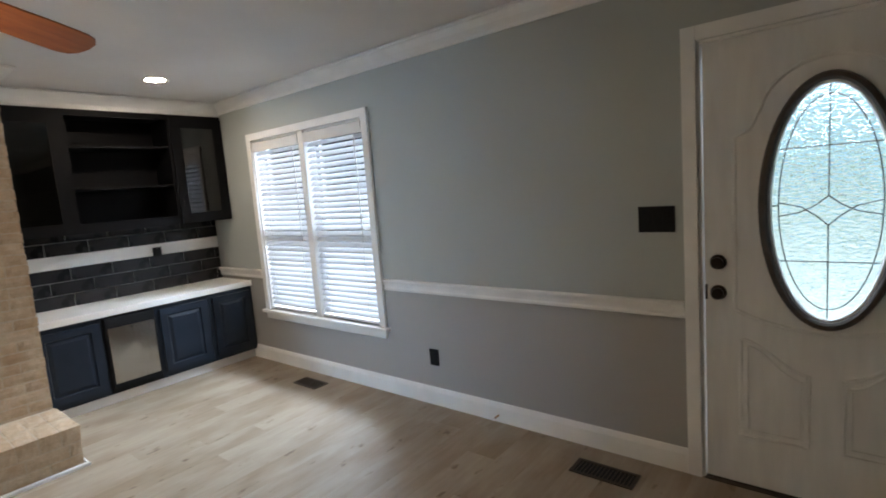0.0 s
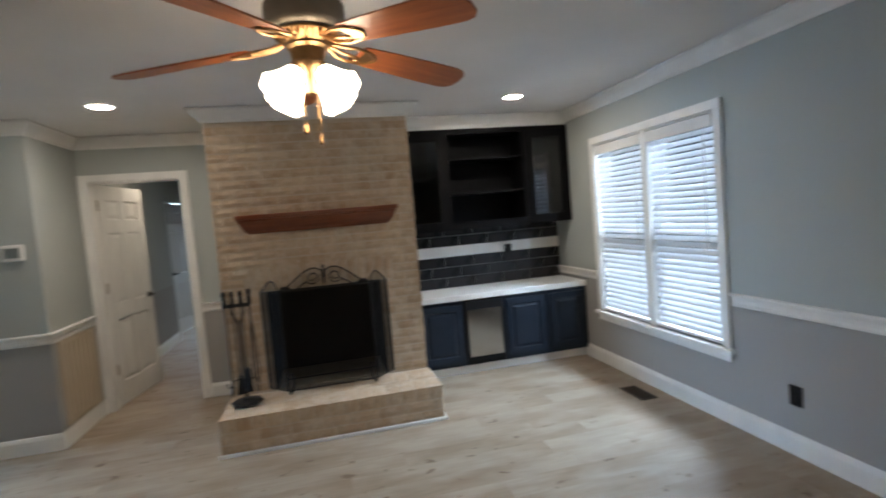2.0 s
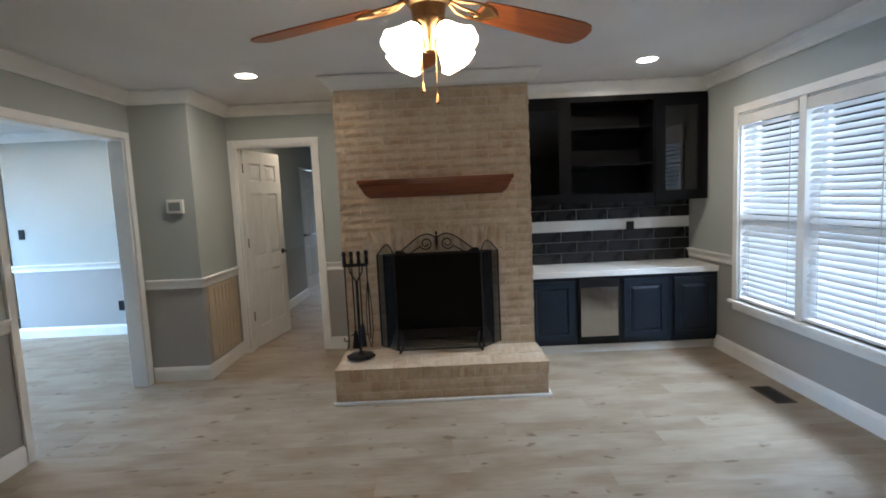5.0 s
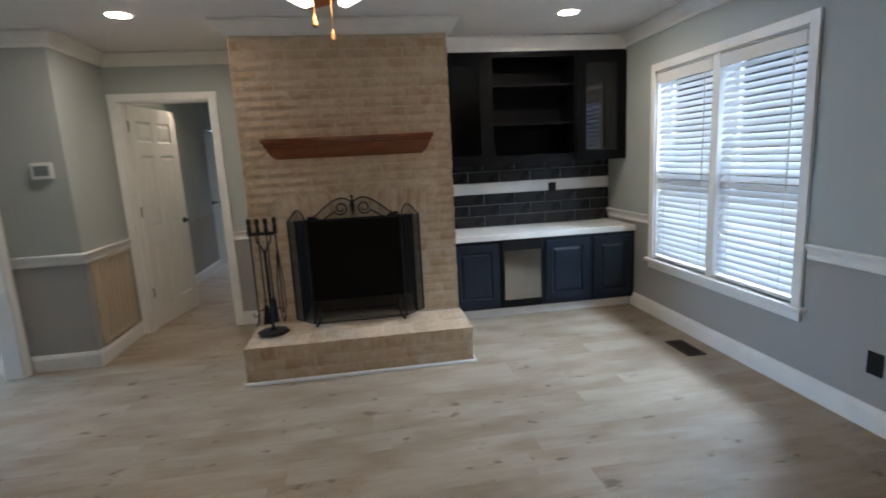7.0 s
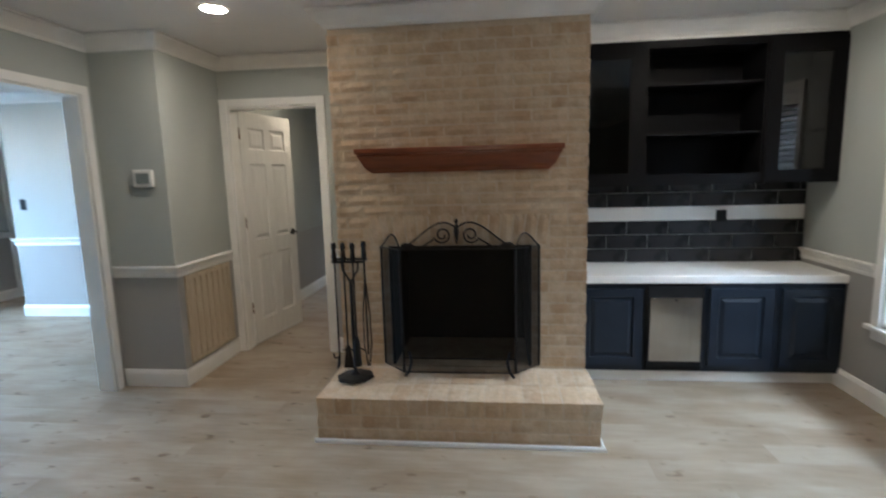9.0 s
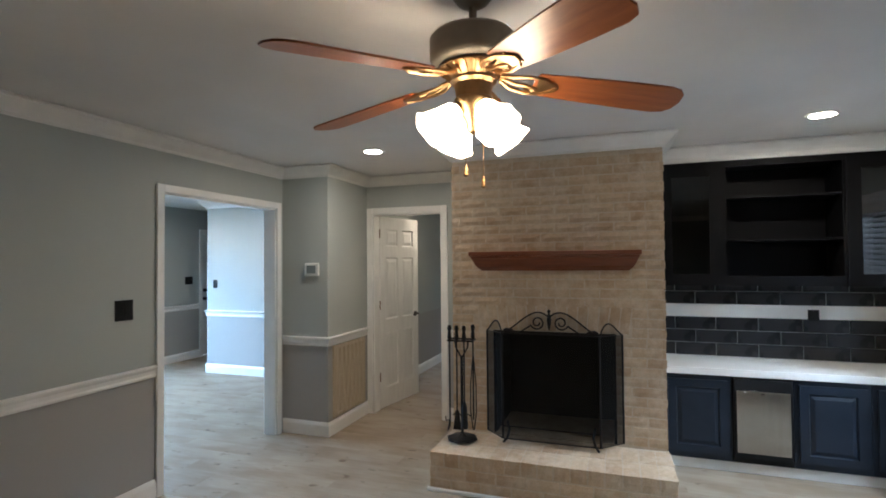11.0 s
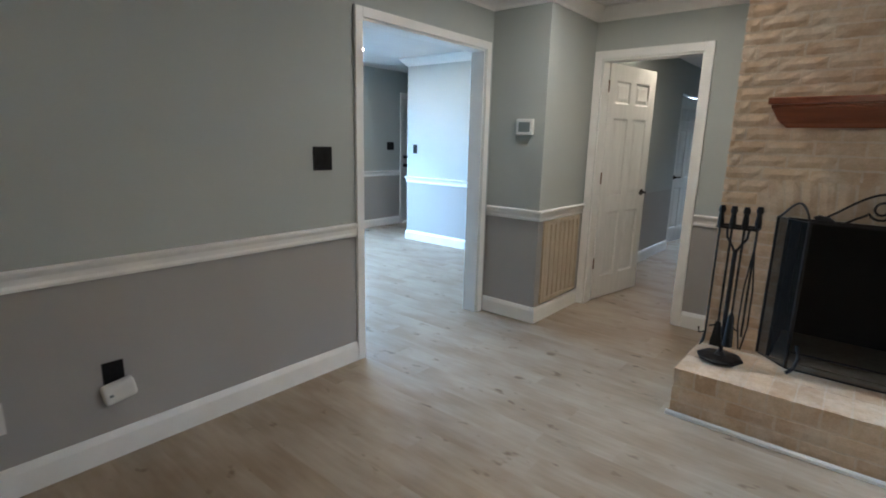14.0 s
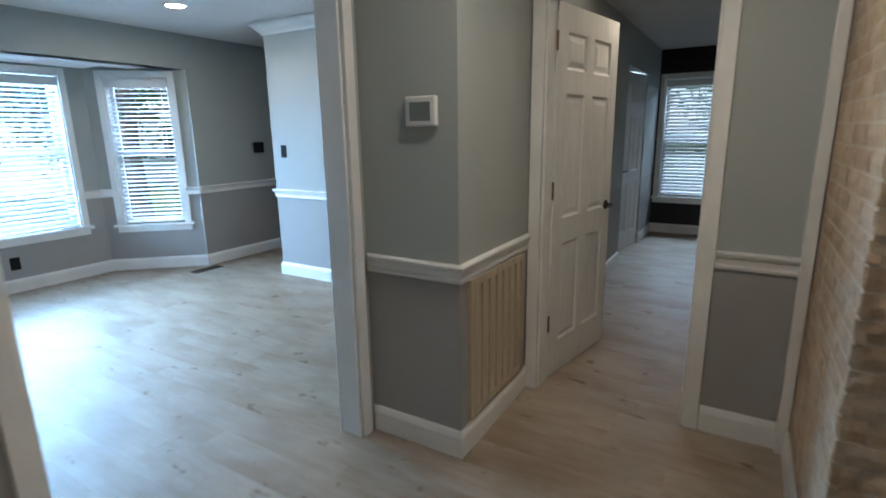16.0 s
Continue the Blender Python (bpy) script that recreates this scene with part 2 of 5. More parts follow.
DOWNLIGHT = lamp_glow("lit_diffuser", (1.0, 0.87, 0.70), 155.0)
UNSEEN_HALL_LIGHT = lamp_glow("unseen_hall_diffuser", (1.0, 0.80, 0.58), 115.0)
GRASS = plain("lawn", (0.07, 0.12, 0.03), 0.9, vary=0.4, scale=0.6, bump=0.5, fine=30)
ASPHALT = plain("asphalt", (0.06, 0.06, 0.06), 0.9, vary=0.2, scale=2, bump=0.3)
BARK = plain("bark", (0.10, 0.075, 0.055), 0.9, vary=0.3, scale=12, bump=0.6, fine=40)
LEAF = plain("leaf", (0.06, 0.11, 0.03), 0.6, vary=0.35, scale=0.7, bump=0)
SIDING = plain("pale_siding", (0.62, 0.60, 0.56), 0.7, vary=0.06, scale=2, bump=0.1)
CONCRETE = plain("pale_concrete", (0.55, 0.53, 0.49), 0.85, vary=0.1, scale=2, bump=0.2)
ROOFING = plain("grey_shingle", (0.10, 0.10, 0.105), 0.9, vary=0.3, scale=6, bump=0.4)

# ---------------------------------------------------------------- builders


def box(bm, x0, x1, y0, y1, z0, z1):
    v = [bm.verts.new((x, y, z)) for x in (x0, x1) for y in (y0, y1) for z in (z0, z1)]
    for f in ((0, 1, 3, 2), (4, 6, 7, 5), (0, 4, 5, 1), (2, 3, 7, 6), (0, 2, 6, 4), (1, 5, 7, 3)):
        bm.faces.new([v[i] for i in f])
    return v


def mesh_of(name, bm, mat, smooth=False):
    bmesh.ops.recalc_face_normals(bm, faces=bm.faces[:])
    me = bpy.data.meshes.new(name)
    bm.to_mesh(me)
    bm.free()
    me.materials.append(mat)
    if smooth:
        for f in me.polygons:
            f.use_smooth = True
        me.set_sharp_from_angle(angle=radians(40))
    return me


def part(name, bm, material, parent=None, label="", smooth=False):
    """One mesh object out of bm, under a thing or a part of one."""
    ob = new(name, mesh_of(name, bm, material, smooth))
    if parent:
        ob.parent = parent
    return tagged(ob, label)


def soft_box(x0, x1, y0, y1, z0, z1, r=0.004, seg=2):
    bm = bmesh.new()
    box(bm, x0, x1, y0, y1, z0, z1)
    bmesh.ops.recalc_face_normals(bm, faces=bm.faces[:])
    bmesh.ops.bevel(bm, geom=bm.edges[:], offset=r, segments=seg, affect='EDGES', profile=0.6)
    return bm


def thing(name, m, label, category, group="", kind=""):
    ob = new(name)
    ob.empty_display_size = 0.1
    ob.matrix_world = m
    return tagged(ob, label, category, group, kind)


def structure(name, bm, mat, label="", category="", smooth=False):
    return tagged(part(name, bm, mat, None, label, smooth), label, category, kind="structure")


def tube(bm, pts, r, sides=6, closed=False, taper=None):
    """A rod swept along points."""
    pts = [Vector(p) for p in pts]
    rings, n, up = [], len(pts), None
    for i, p in enumerate(pts):
        a = pts[(i - 1) % n] if closed or i else p
        b = pts[(i + 1) % n] if closed or i < n - 1 else p
        d = (b - a).normalized()
        if up is None:
            up = d.orthogonal().normalized()
        up = (up - d * up.dot(d)).normalized()
        side = d.cross(up)
        rr = taper[i] if taper else r
        rings.append([bm.verts.new(p + rr * (math.cos(t) * up + math.sin(t) * side)) for t in [2 * math.pi * k / sides for k in range(sides)]])
    for i in range(n if closed else n - 1):
        a, b = rings[i], rings[(i + 1) % n]
        for k in range(sides):
            bm.faces.new((a[k], a[(k + 1) % sides], b[(k + 1) % sides], b[k]))
    if not closed:
        bm.faces.new(rings[0][::-1])
        bm.faces.new(rings[-1])


def lathe(bm, profile, seg=32, cap=True, wave=None):
    """Turned shape round z from (radius, height) pairs."""
    rings = []
    for j, (r, z) in enumerate(profile):
        ring = []
        for k in range(seg):
            a = 2 * math.pi * k / seg
            q = wave(j, a) if wave else 0.0
            ring.append(bm.verts.new(((r + q) * math.cos(a), (r + q) * math.sin(a), z)))
        rings.append(ring)
    for a, b in zip(rings, rings[1:]):
        for k in range(seg):
            bm.faces.new((a[k], a[(k + 1) % seg], b[(k + 1) % seg], b[k]))
    if cap:
        bm.faces.new(rings[0][::-1])
        bm.faces.new(rings[-1])


def moulding(name, profile, p0, p1, out, mat, e0=0, e1=0, label="", category="trim"):
    """A profile of (out, height) pairs run from p0 to p1 along a wall that faces `out`; e = 1 or -1 mitres an outer or inner corner."""
    bm = bmesh.new()
    p0, p1, out = Vector((*p0, 0)), Vector((*p1, 0)), Vector((*out, 0))
    d = (p1 - p0).normalized()
    rings = [[bm.verts.new(q + out * o + s * d * o * e + Vector((0, 0, z))) for o, z in profile] for q, s, e in ((p0, -1, e0), (p1, 1, e1))]
    k = len(profile)
    for i in range(k):
        bm.faces.new((rings[0][i], rings[0][(i + 1) % k], rings[1][(i + 1) % k], rings[1][i]))
    bm.faces.new(rings[0][::-1])
    bm.faces.new(rings[1])
    return structure(name, bm, mat, label, category)


def wall(name, axis, at0, at1, lo, hi, top, holes=(), mat=None, bottom=0.0):
    """A wall between at0 and at1 across `axis`, from lo to hi along the other one, with (lo, hi, z0, z1) openings right through it."""
    bm = bmesh.new()

    def piece(a, b, z0, z1):
        if b - a < 1e-4 or z1 - z0 < 1e-4:
            return
        if axis == 'x':
            box(bm, at0, at1, a, b, z0, z1)
        else:
            box(bm, a, b, at0, at1, z0, z1)
    x = lo
    for a, b, z0, z1 in sorted(holes):
        piece(x, a, bottom, top)
        piece(a, b, bottom, z0)
        piece(a, b, z1, top)
        x = b
    piece(x, hi, bottom, top)
    return structure(name, bm, mat or PAINT, "painted wall in two greys, split at the chair rail", "wall")


TOP = 2.42
# ---------------------------------------------------------------- the setting
# main room: x -4.95 to 2.6, y -2.36 to 2.59; kitchen beyond the wide opening; hall behind the white door
wall("wall_window", 'y', 2.59, 2.75, -5.1, 2.76, TOP, [(-4.10, -2.66, 0.50, 2.02), (-0.50, 0.43, 0.0, 2.035)])
wall("wall_kitchen", 'y', -2.48, -2.36, -4.32, 2.6, TOP, [(-4.105, -2.895, 0.0, 2.04)])
wall("wall_behind", 'x', 2.6, 2.76, -7.3, 2.59, TOP)
wall("wall_hall", 'x', -5.07, -4.95, -2.0, 2.59, TOP, [(-1.81, -1.06, 0.0, 2.035)])
wall("wall_column_face", 'x', -4.32, -4.20, -2.36, -1.88, TOP)
wall("wall_column_side", 'y', -2.0, -1.88, -4.95, -4.32, TOP)
# kitchen
wall("wall_partition", 'x', -6.10, -5.98, -4.96, -2.15, TOP)
wall("wall_partition_end", 'x', -4.44, -4.32, -2.48, -2.0, TOP)
wall("wall_kitchen_side", 'y', -2.15, -2.03, -8.0, -5.07, TOP)
wall("wall_kitchen_outer", 'y', -6.14, -5.98, -8.6, -5.82, TOP, [(-7.80, -6.92, 0.0, 2.04)])
wall("wall_kitchen_end", 'x', -8.72, -8.60, -6.0, -2.15, TOP)
wall("wall_kitchen_outer_far", 'y', -6.14, -5.98, -2.38, 2.6, TOP)
wall("wall_bay_front", 'y', -6.86, -6.70, -5.18, -3.02, TOP, [(-4.95, -3.25, 0.52, 2.0)])
wall("wall_bay_header", 'y', -6.14, -5.98, -5.82, -2.38, TOP, bottom=2.08)


def slanted_wall(name, p0, p1, thick, z1, hole):
    """A bay wall on the slant, from p0 to p1, its thickness on the outer side; hole: (from, to, z0, z1) along it."""
    a, b = Vector((*p0, 0)), Vector((*p1, 0))
    length = (b - a).length
    bm = bmesh.new()
    h0, h1, w0, w1 = hole
    for q in ((0, h0, 0, z1), (h1, length, 0, z1), (h0, h1, 0, w0), (h0, h1, w1, z1)):
        box(bm, q[0], q[1], 0, thick, q[2], q[3])
    ob = structure(name, bm, PAINT, "slanted bay wall painted in two greys", "wall")
    ob.matrix_world = Matrix.Translation(a) @ Matrix.Rotation(math.atan2(b.y - a.y, b.x - a.x), 4, 'Z')
    return ob, ob.matrix_world.copy(), length


SLANT, SLANT_POSE, SLANT_LEN = slanted_wall("wall_bay_slant", (-5.18, -6.70), (-5.82, -6.0), 0.16, TOP, (0.17, 0.78, 0.50, 2.0))
slanted_wall("wall_bay_slant_far", (-2.38, -6.0), (-3.02, -6.70), 0.16, TOP, (0.17, 0.78, 0.50, 2.0))
bm = bmesh.new()
for q in ((-5.80, -2.40, -6.14, -6.0), (-5.5, -2.7, -6.4, -6.14), (-5.2, -3.0, -6.72, -6.4)):
    box(bm, q[0], q[1], q[2], q[3], 2.08, 2.2)
structure("ceiling_bay", bm, CEILING, "dropped white ceiling of the bay", "ceiling")
# hall and the dark room at its end
wall("wall_hall_side", 'y', -2.15, -2.03, -10.0, -9.12, TOP)
wall("wall_hall_side_head", 'y', -2.15, -2.03, -9.12, -8.0, TOP, bottom=2.04)
wall("wall_hall_near_side", 'y', -0.92, -0.80, -10.0, -5.07, TOP)
wall("wall_accent", 'x', -10.16, -10.0, -4.3, -0.8, TOP, [(-1.95, -1.15, 0.50, 2.05), (-3.2, -2.45, 0.50, 2.05)], ACCENT)
wall("wall_side_room", 'y', -4.3, -4.15, -10.0, -8.72, TOP)

bm = bmesh.new()
# overhangs the outer walls as unseen eaves, added to keep sun patches out
box(bm, -10.5, 3.2, -6.15, 3.2, TOP, TOP + 0.25)
box(bm, -6.2, -2.0, -7.3, -6.15, TOP, TOP + 0.25)
structure("ceiling", bm, CEILING, "matte white painted ceiling, run out past the walls as added eaves", "ceiling")
bm = bmesh.new()
box(bm, -10.16, 2.76, -6.14, 2.75, -0.30, -0.008)
box(bm, -5.95, -2.25, -6.86, -6.14, -0.30, -0.008)
structure("floor", bm, PLANK, "pale oak-look plank floor", "floor")
bm = bmesh.new()
box(bm, -400, 400, -400, 400, -0.9, -0.32)
structure("ground", bm, GRASS, "lawn around the house", "ground")
bm = bmesh.new()
box(bm, -400, 400, 14, 20, -0.6, -0.30)
structure("road", bm, ASPHALT, "grey street beyond the lawn", "road")

bm = bmesh.new()
box(bm, -3.0, 3.5, 3.0, 14.0, -0.6, -0.29)
# made-up pale slab, added so the ground behind the bay window looks bright
box(bm, -6.5, -1.0, -13.0, -7.3, -0.6, -0.29)
structure("pavement", bm, CONCRETE, "pale concrete drive, and an added bright slab behind the bay", "pavement")

CROWN = [(0, 2.415), (0, 2.318), (0.012, 2.318), (0.018, 2.335), (0.05, 2.362), (0.078, 2.395), (0.09, 2.4), (0.09, 2.415)]
RAIL = [(0, 0.785), (0.012, 0.787), (0.016, 0.80), (0.012, 0.812), (0.018, 0.835), (0.03, 0.85), (0.034, 0.862), (0.028, 0.868), (0, 0.868)]
BASE = [(0, 0.0), (0.016, 0.0), (0.016, 0.095), (0.012, 0.108), (0.006, 0.122), (0, 0.125)]


def run_trim(p0, p1, out, e0=0, e1=0, crown=True, rail=(), base=(), lift=0.011):
    """Crown along the whole run; chair rail and baseboard over the given stretches of it (0 to its length)."""
    a, d = Vector(p0), Vector(p1) - Vector(p0)
    length, d = d.length, d.normalized()
    if crown:
        moulding("crown", CROWN, p0, p1, out, TRIM, e0, e1, "white crown moulding", "crown moulding")
    for kind, profile, spans, label in (("chair_rail", [(o, z + lift) for o, z in RAIL], rail, "white chair rail moulding"), ("baseboard", BASE, base, "white painted baseboard")):
        for s0, s1 in spans:
            moulding(kind, profile, a + d * s0, a + d * s1, out, TRIM, e0 if s0 <= 0 else 0, e1 if s1 >= length - 1e-6 else 0, label, "trim")


# window wall, along +x from the cabinet corner
run_trim((-4.95, 2.59), (2.6, 2.59), (0, -1), -1, -1, rail=[(0.02, 0.77), (2.37, 4.385), (5.46, 7.55)], base=[(0.49, 4.385), (5.46, 7.55)], lift=-0.004)
run_trim((2.6, -2.36), (-4.2, -2.36), (0, 1), -1, -1, rail=[(0, 5.438)], base=[(0, 5.438)])
run_trim((2.6, 2.59), (2.6, -2.36), (-1, 0), -1, -1, rail=[(0, 4.95)], base=[(0, 4.95)])
run_trim((-4.2, -2.36), (-4.2, -1.88), (1, 0), -1, 1, rail=[(0, 0.48)], base=[(0, 0.48)])
run_trim((-4.2, -1.88), (-4.95, -1.88), (0, 1), 1, -1, rail=[(0, 0.75)], base=[(0, 0.75)])
run_trim((-4.95, -1.88), (-4.95, -0.645), (1, 0), -1, -1, rail=[(0.885, 1.19)], base=[(0.885, 1.19)])
# kitchen
run_trim((-5.98, -4.96), (-5.98, -2.48), (1, 0), 1, 0, rail=[(0, 2.48)], base=[(0, 2.48)])
run_trim((-5.98, -4.96), (-6.10, -4.96), (0, -1), 1, 1, rail=[(0, 0.12)], base=[(0, 0.12)])
run_trim((-8.6, -5.98), (-5.82, -5.98), (0, 1), 0, 0, crown=False, rail=[(1.74, 2.78)], base=[(1.74, 2.78)])
run_trim((-5.82, -5.98), (-5.18, -6.70), (0.74, 0.67), 0, 0, crown=False, rail=[(0, 0.14), (0.79, 0.963)], base=[(0, 0.963)])
run_trim((-5.18, -6.70), (-3.02, -6.70), (0, 1), 0, 0, crown=False, rail=[(0, 0.17)], base=[(0, 2.16)])
# hall
run_trim((-10.0, -2.03), (-5.07, -2.03), (0, 1), 0, 0, crown=False, base=[(0, 0.88), (2.0, 4.93)])
run_trim((-10.0, -0.92), (-10.0, -2.03), (1, 0), 0, 0, crown=False, base=[(0, 1.11)])

# corner strip where the brick meets the hall wall
structure("trim_brick_corner", soft_box(-4.948, -4.90, -0.69, -0.647, 0.0, 2.318), TRIM, "white painted strip beside the brick", "trim")


def casing(name, m, w, h, wide=0.062, label="white painted door casing", depth=0.12, sill=False):
    """Door casing in local axes: x along the wall from 0 to w, y out of the wall, z up; and the jamb lining through the wall."""
    ob = thing(name, m, label, "door frame", kind="structure")
    for nm, q in (("side_casing", (-wide, 0, 0, h + wide)), ("side_casing", (w, w + wide, 0, h + wide)), ("head_casing", (0, w, h, h + wide))):
        part(nm, soft_box(q[0], q[1], 0.001, 0.02, q[2], q[3], 0.004), TRIM, ob)
    for nm, q in (("jamb", (0, 0.014, 0, h)), ("jamb", (w - 0.014, w, 0, h)), ("head_jamb", (0.014, w - 0.014, h - 0.014, h))):
        part(nm, soft_box(q[0], q[1], -depth, 0.001, q[2], q[3], 0.002, 1), TRIM, ob)
    return ob


casing("door_frame_1", pose(0.43, 2.59, 0, 0, 0, 180), 0.93, 2.035, depth=0.155, label="white painted casing of the front door")
casing("door_frame_2", pose(-2.895, -2.36, 0, 0, 0, 0) @ Matrix.Diagonal((-1, 1, 1, 1)), 1.21, 2.04, wide=0.055, label="white casing of the wide opening")
casing("door_frame_3", pose(-4.95, -1.06, 0, 0, 0, -90), 0.75, 2.035, label="white casing of the hall doorway")
casing("door_frame_4", pose(-6.92, -5.98, 0, 0, 0, 0) @ Matrix.Diagonal((-1, 1, 1, 1)), 0.88, 2.04, label="white casing of the kitchen's outer door")

# ---------------------------------------------------------------- windows and blinds


def window(name, m, w, h, lights=1, label="white vinyl double-hung window", deep=0.13, wide=0.062):
    """Local axes: x along the wall from 0 to w, y out of the wall into the room, z up from the opening's lower edge."""
    ob = thing(name, m, label, "window", kind="structure")
    for nm, q in (("side_casing", (-wide, 0, 0, h + wide)), ("side_casing", (w, w + wide, 0, h + wide)), ("head_casing", (0, w, h, h + wide))):
        part(nm, soft_box(q[0], q[1], 0.001, 0.022, q[2], q[3]), TRIM, ob)
    part("window_sill", soft_box(-wide - 0.03, w + wide + 0.03, -0.05, 0.045, -0.028, 0.0, 0.006), TRIM, ob)
    part("apron", soft_box(-wide, w + wide, 0.001, 0.018, -0.085, -0.028), TRIM, ob)
    for nm, q in (("jamb", (0, 0.012, 0, h)), ("jamb", (w - 0.012, w, 0, h)), ("head_jamb", (0.012, w - 0.012, h - 0.012, h))):
        part(nm, soft_box(q[0], q[1], -deep, 0.001, q[2], q[3], 0.002, 1), TRIM, ob)
    each = (w - 0.024 - 0.07 * (lights - 1)) / lights
    for i in range(lights):
        x0 = 0.012 + i * (each + 0.07)
        if i:
            part("mullion", soft_box(x0 - 0.07, x0, -deep, 0.016, 0.0, h), TRIM, ob)
        for z0, z1, y in ((0.012, h / 2 + 0.015, -0.085), (h / 2 - 0.015, h - 0.012, -0.115)):
            sash = bmesh.new()
            for q in ((x0, x0 + 0.04, z0, z1), (x0 + each - 0.04, x0 + each, z0, z1), (x0 + 0.04, x0 + each - 0.04, z0, z0 + 0.045), (x0 + 0.04, x0 + each - 0.04, z1 - 0.035, z1)):
                box(sash, q[0], q[1], y - 0.014, y + 0.014, q[2], q[3])
            s = part("sash", sash, VINYL, ob)
            pane = bmesh.new()
            box(pane, x0 + 0.035, x0 + each - 0.035, y - 0.003, y + 0.003, z0 + 0.04, z1 - 0.03)
            g = part("pane", pane, GLASS, s)
            g.visible_shadow = False
    return ob, each


def blind(m, w, h, tilt=38, pitch=0.0445, label="white two-inch slat blind, lowered and half open", slat=0.05):
    """Local axes as for the window: hangs from z = h down to 0, x from 0 to w."""
    ob = thing("window_blind", m, label, "window blind", "window blinds")
    part("valance", soft_box(0.0, w, 0.012, 0.026, h - 0.085, h - 0.005, 0.004), PLASTIC_WHITE, ob)
    part("headrail", soft_box(0.004, w - 0.004, -0.04, 0.01, h - 0.05, h - 0.004, 0.003), PLASTIC_WHITE, ob)
    shape = bmesh.new()
    k = 6
    prev = None
    for i in range(k + 1):
        u = -slat / 2 + slat * i / k
        z = 0.003 * (1 - (2 * u / slat) ** 2)
        ring = [shape.verts.new((x, u, z + dz)) for x in (0.006, w - 0.006) for dz in (0.0, 0.0026)]
        if prev:
            shape.faces.new((prev[1], prev[3], ring[3], ring[1]))
            shape.faces.new((prev[0], ring[0], ring[2], prev[2]))
            shape.faces.new((prev[0], prev[1], ring[1], ring[0]))
            shape.faces.new((prev[2], ring[2], ring[3], prev[3]))
        else:
            shape.faces.new((ring[0], ring[2], ring[3], ring[1]))
        prev = ring
    shape.faces.new((prev[0], prev[1], prev[3], prev[2]))
    me = mesh_of("slat", shape, SLAT)
    z, rnd = h - 0.10, random.Random(int(w * 1000))
    while z > 0.055:
        s = new("slat", me)
        s.parent = ob
        s.matrix_basis = pose(0, -0.016, z, -tilt + rnd.uniform(-2.5, 2.5), rnd.uniform(-0.12, 0.12), 0)
        z -= pitch
    part("bottom_rail", soft_box(0.004, w - 0.004, -0.041, 0.009, 0.012, 0.032, 0.004), PLASTIC_WHITE, ob)
    for x in (w * 0.16, w * 0.84):
        cord = bmesh.new()
        for y in (0.006, -0.038):
            tube(cord, [(x, y, h - 0.06), (x, y, 0.03)], 0.0011, 4)
        part("ladder_cord", cord, PLASTIC_WHITE, ob)
    wand = bmesh.new()
    tube(wand, [(w * 0.1, 0.03, h - 0.09), (w * 0.1, 0.031, h * 0.42)], 0.004)
    part("tilt_wand", wand, PLASTIC_WHITE, ob)
    return ob


WIN = pose(-2.66, 2.59, 0.50, 0, 0, 180)
_, each = window("window_1", WIN, 1.44, 1.52, 2, "white double window with two double-hung sashes")
for i in range(2):
    blind(WIN @ pose(0.016 + i * (each + 0.07), -0.008, 0), each - 0.008, 1.505, 47)
BAY = pose(-4.95, -6.70, 0.52)
_, each = window("window_2", BAY, 1.70, 1.48, 1, "large white bay window")
blind(BAY @ pose(0.016, -0.008, 0), each - 0.008, 1.465, 30)
SIDE = Matrix.Translation((0, 0, 0.50)) @ SLANT_POSE @ pose(0.78, 0, 0, 0, 0, 180)
_, each = window("window_3", SIDE, 0.61, 1.50, 1, "narrow white window in the slant of the bay")
blind(SIDE @ pose(0.016, -0.008, 0), each - 0.008, 1.485, 14)
DARK = pose(-10.0, -1.15, 0.50, 0, 0, -90)
_, each = window("window_4", DARK, 0.80, 1.55, 1, "white window in the black wall")
blind(DARK @ pose(0.016, -0.008, 0), each - 0.008, 1.535, 42)
window("window_5", pose(-10.0, -2.45, 0.50, 0, 0, -90), 0.75, 1.55, 1, "white window in the side room")

# ---------------------------------------------------------------- front door


def ellipse(cx, cz, rx, rz, y, n=64):
    return [(cx + rx * math.cos(2 * math.pi * k / n), y, cz + rz * math.sin(2 * math.pi * k / n)) for k in range(n)]


def holed_plate(x0, x1, z0, z1, y0, y1, cx, cz, rx, rz, n=64):
    """A slab with an oval hole through it."""
    bm = bmesh.new()
    rings = []
    for y in (y0, y1):
        inner = [bm.verts.new(p) for p in ellipse(cx, cz, rx, rz, y, n)]
        outer = []
        for k in range(n):
            c, s = math.cos(2 * math.pi * (k + 0.0) / n), math.sin(2 * math.pi * (k + 0.0) / n)
            t = min((x1 - cx) / c if c > 1e-9 else (x0 - cx) / c if c < -1e-9 else 1e9, (z1 - cz) / s if s > 1e-9 else (z0 - cz) / s if s < -1e-9 else 1e9)
            outer.append([cx + t * c, cz + t * s])
        for corner in ((x0, z0), (x0, z1), (x1, z0), (x1, z1)):
            near = min(outer, key=lambda q: (q[0] - corner[0]) ** 2 + (q[1] - corner[1]) ** 2)
            near[0], near[1] = corner
        outer = [bm.verts.new((a, y, b)) for a, b in outer]
        for k in range(n):
            bm.faces.new((inner[k], inner[(k + 1) % n], outer[(k + 1) % n], outer[k]))
        rings.append((inner, outer))
    for which in (0, 1):
        a, b = rings[0][which], rings[1][which]
        for k in range(n):
            bm.faces.new((a[k], a[(k + 1) % n], b[(k + 1) % n], b[k]))
    return bm


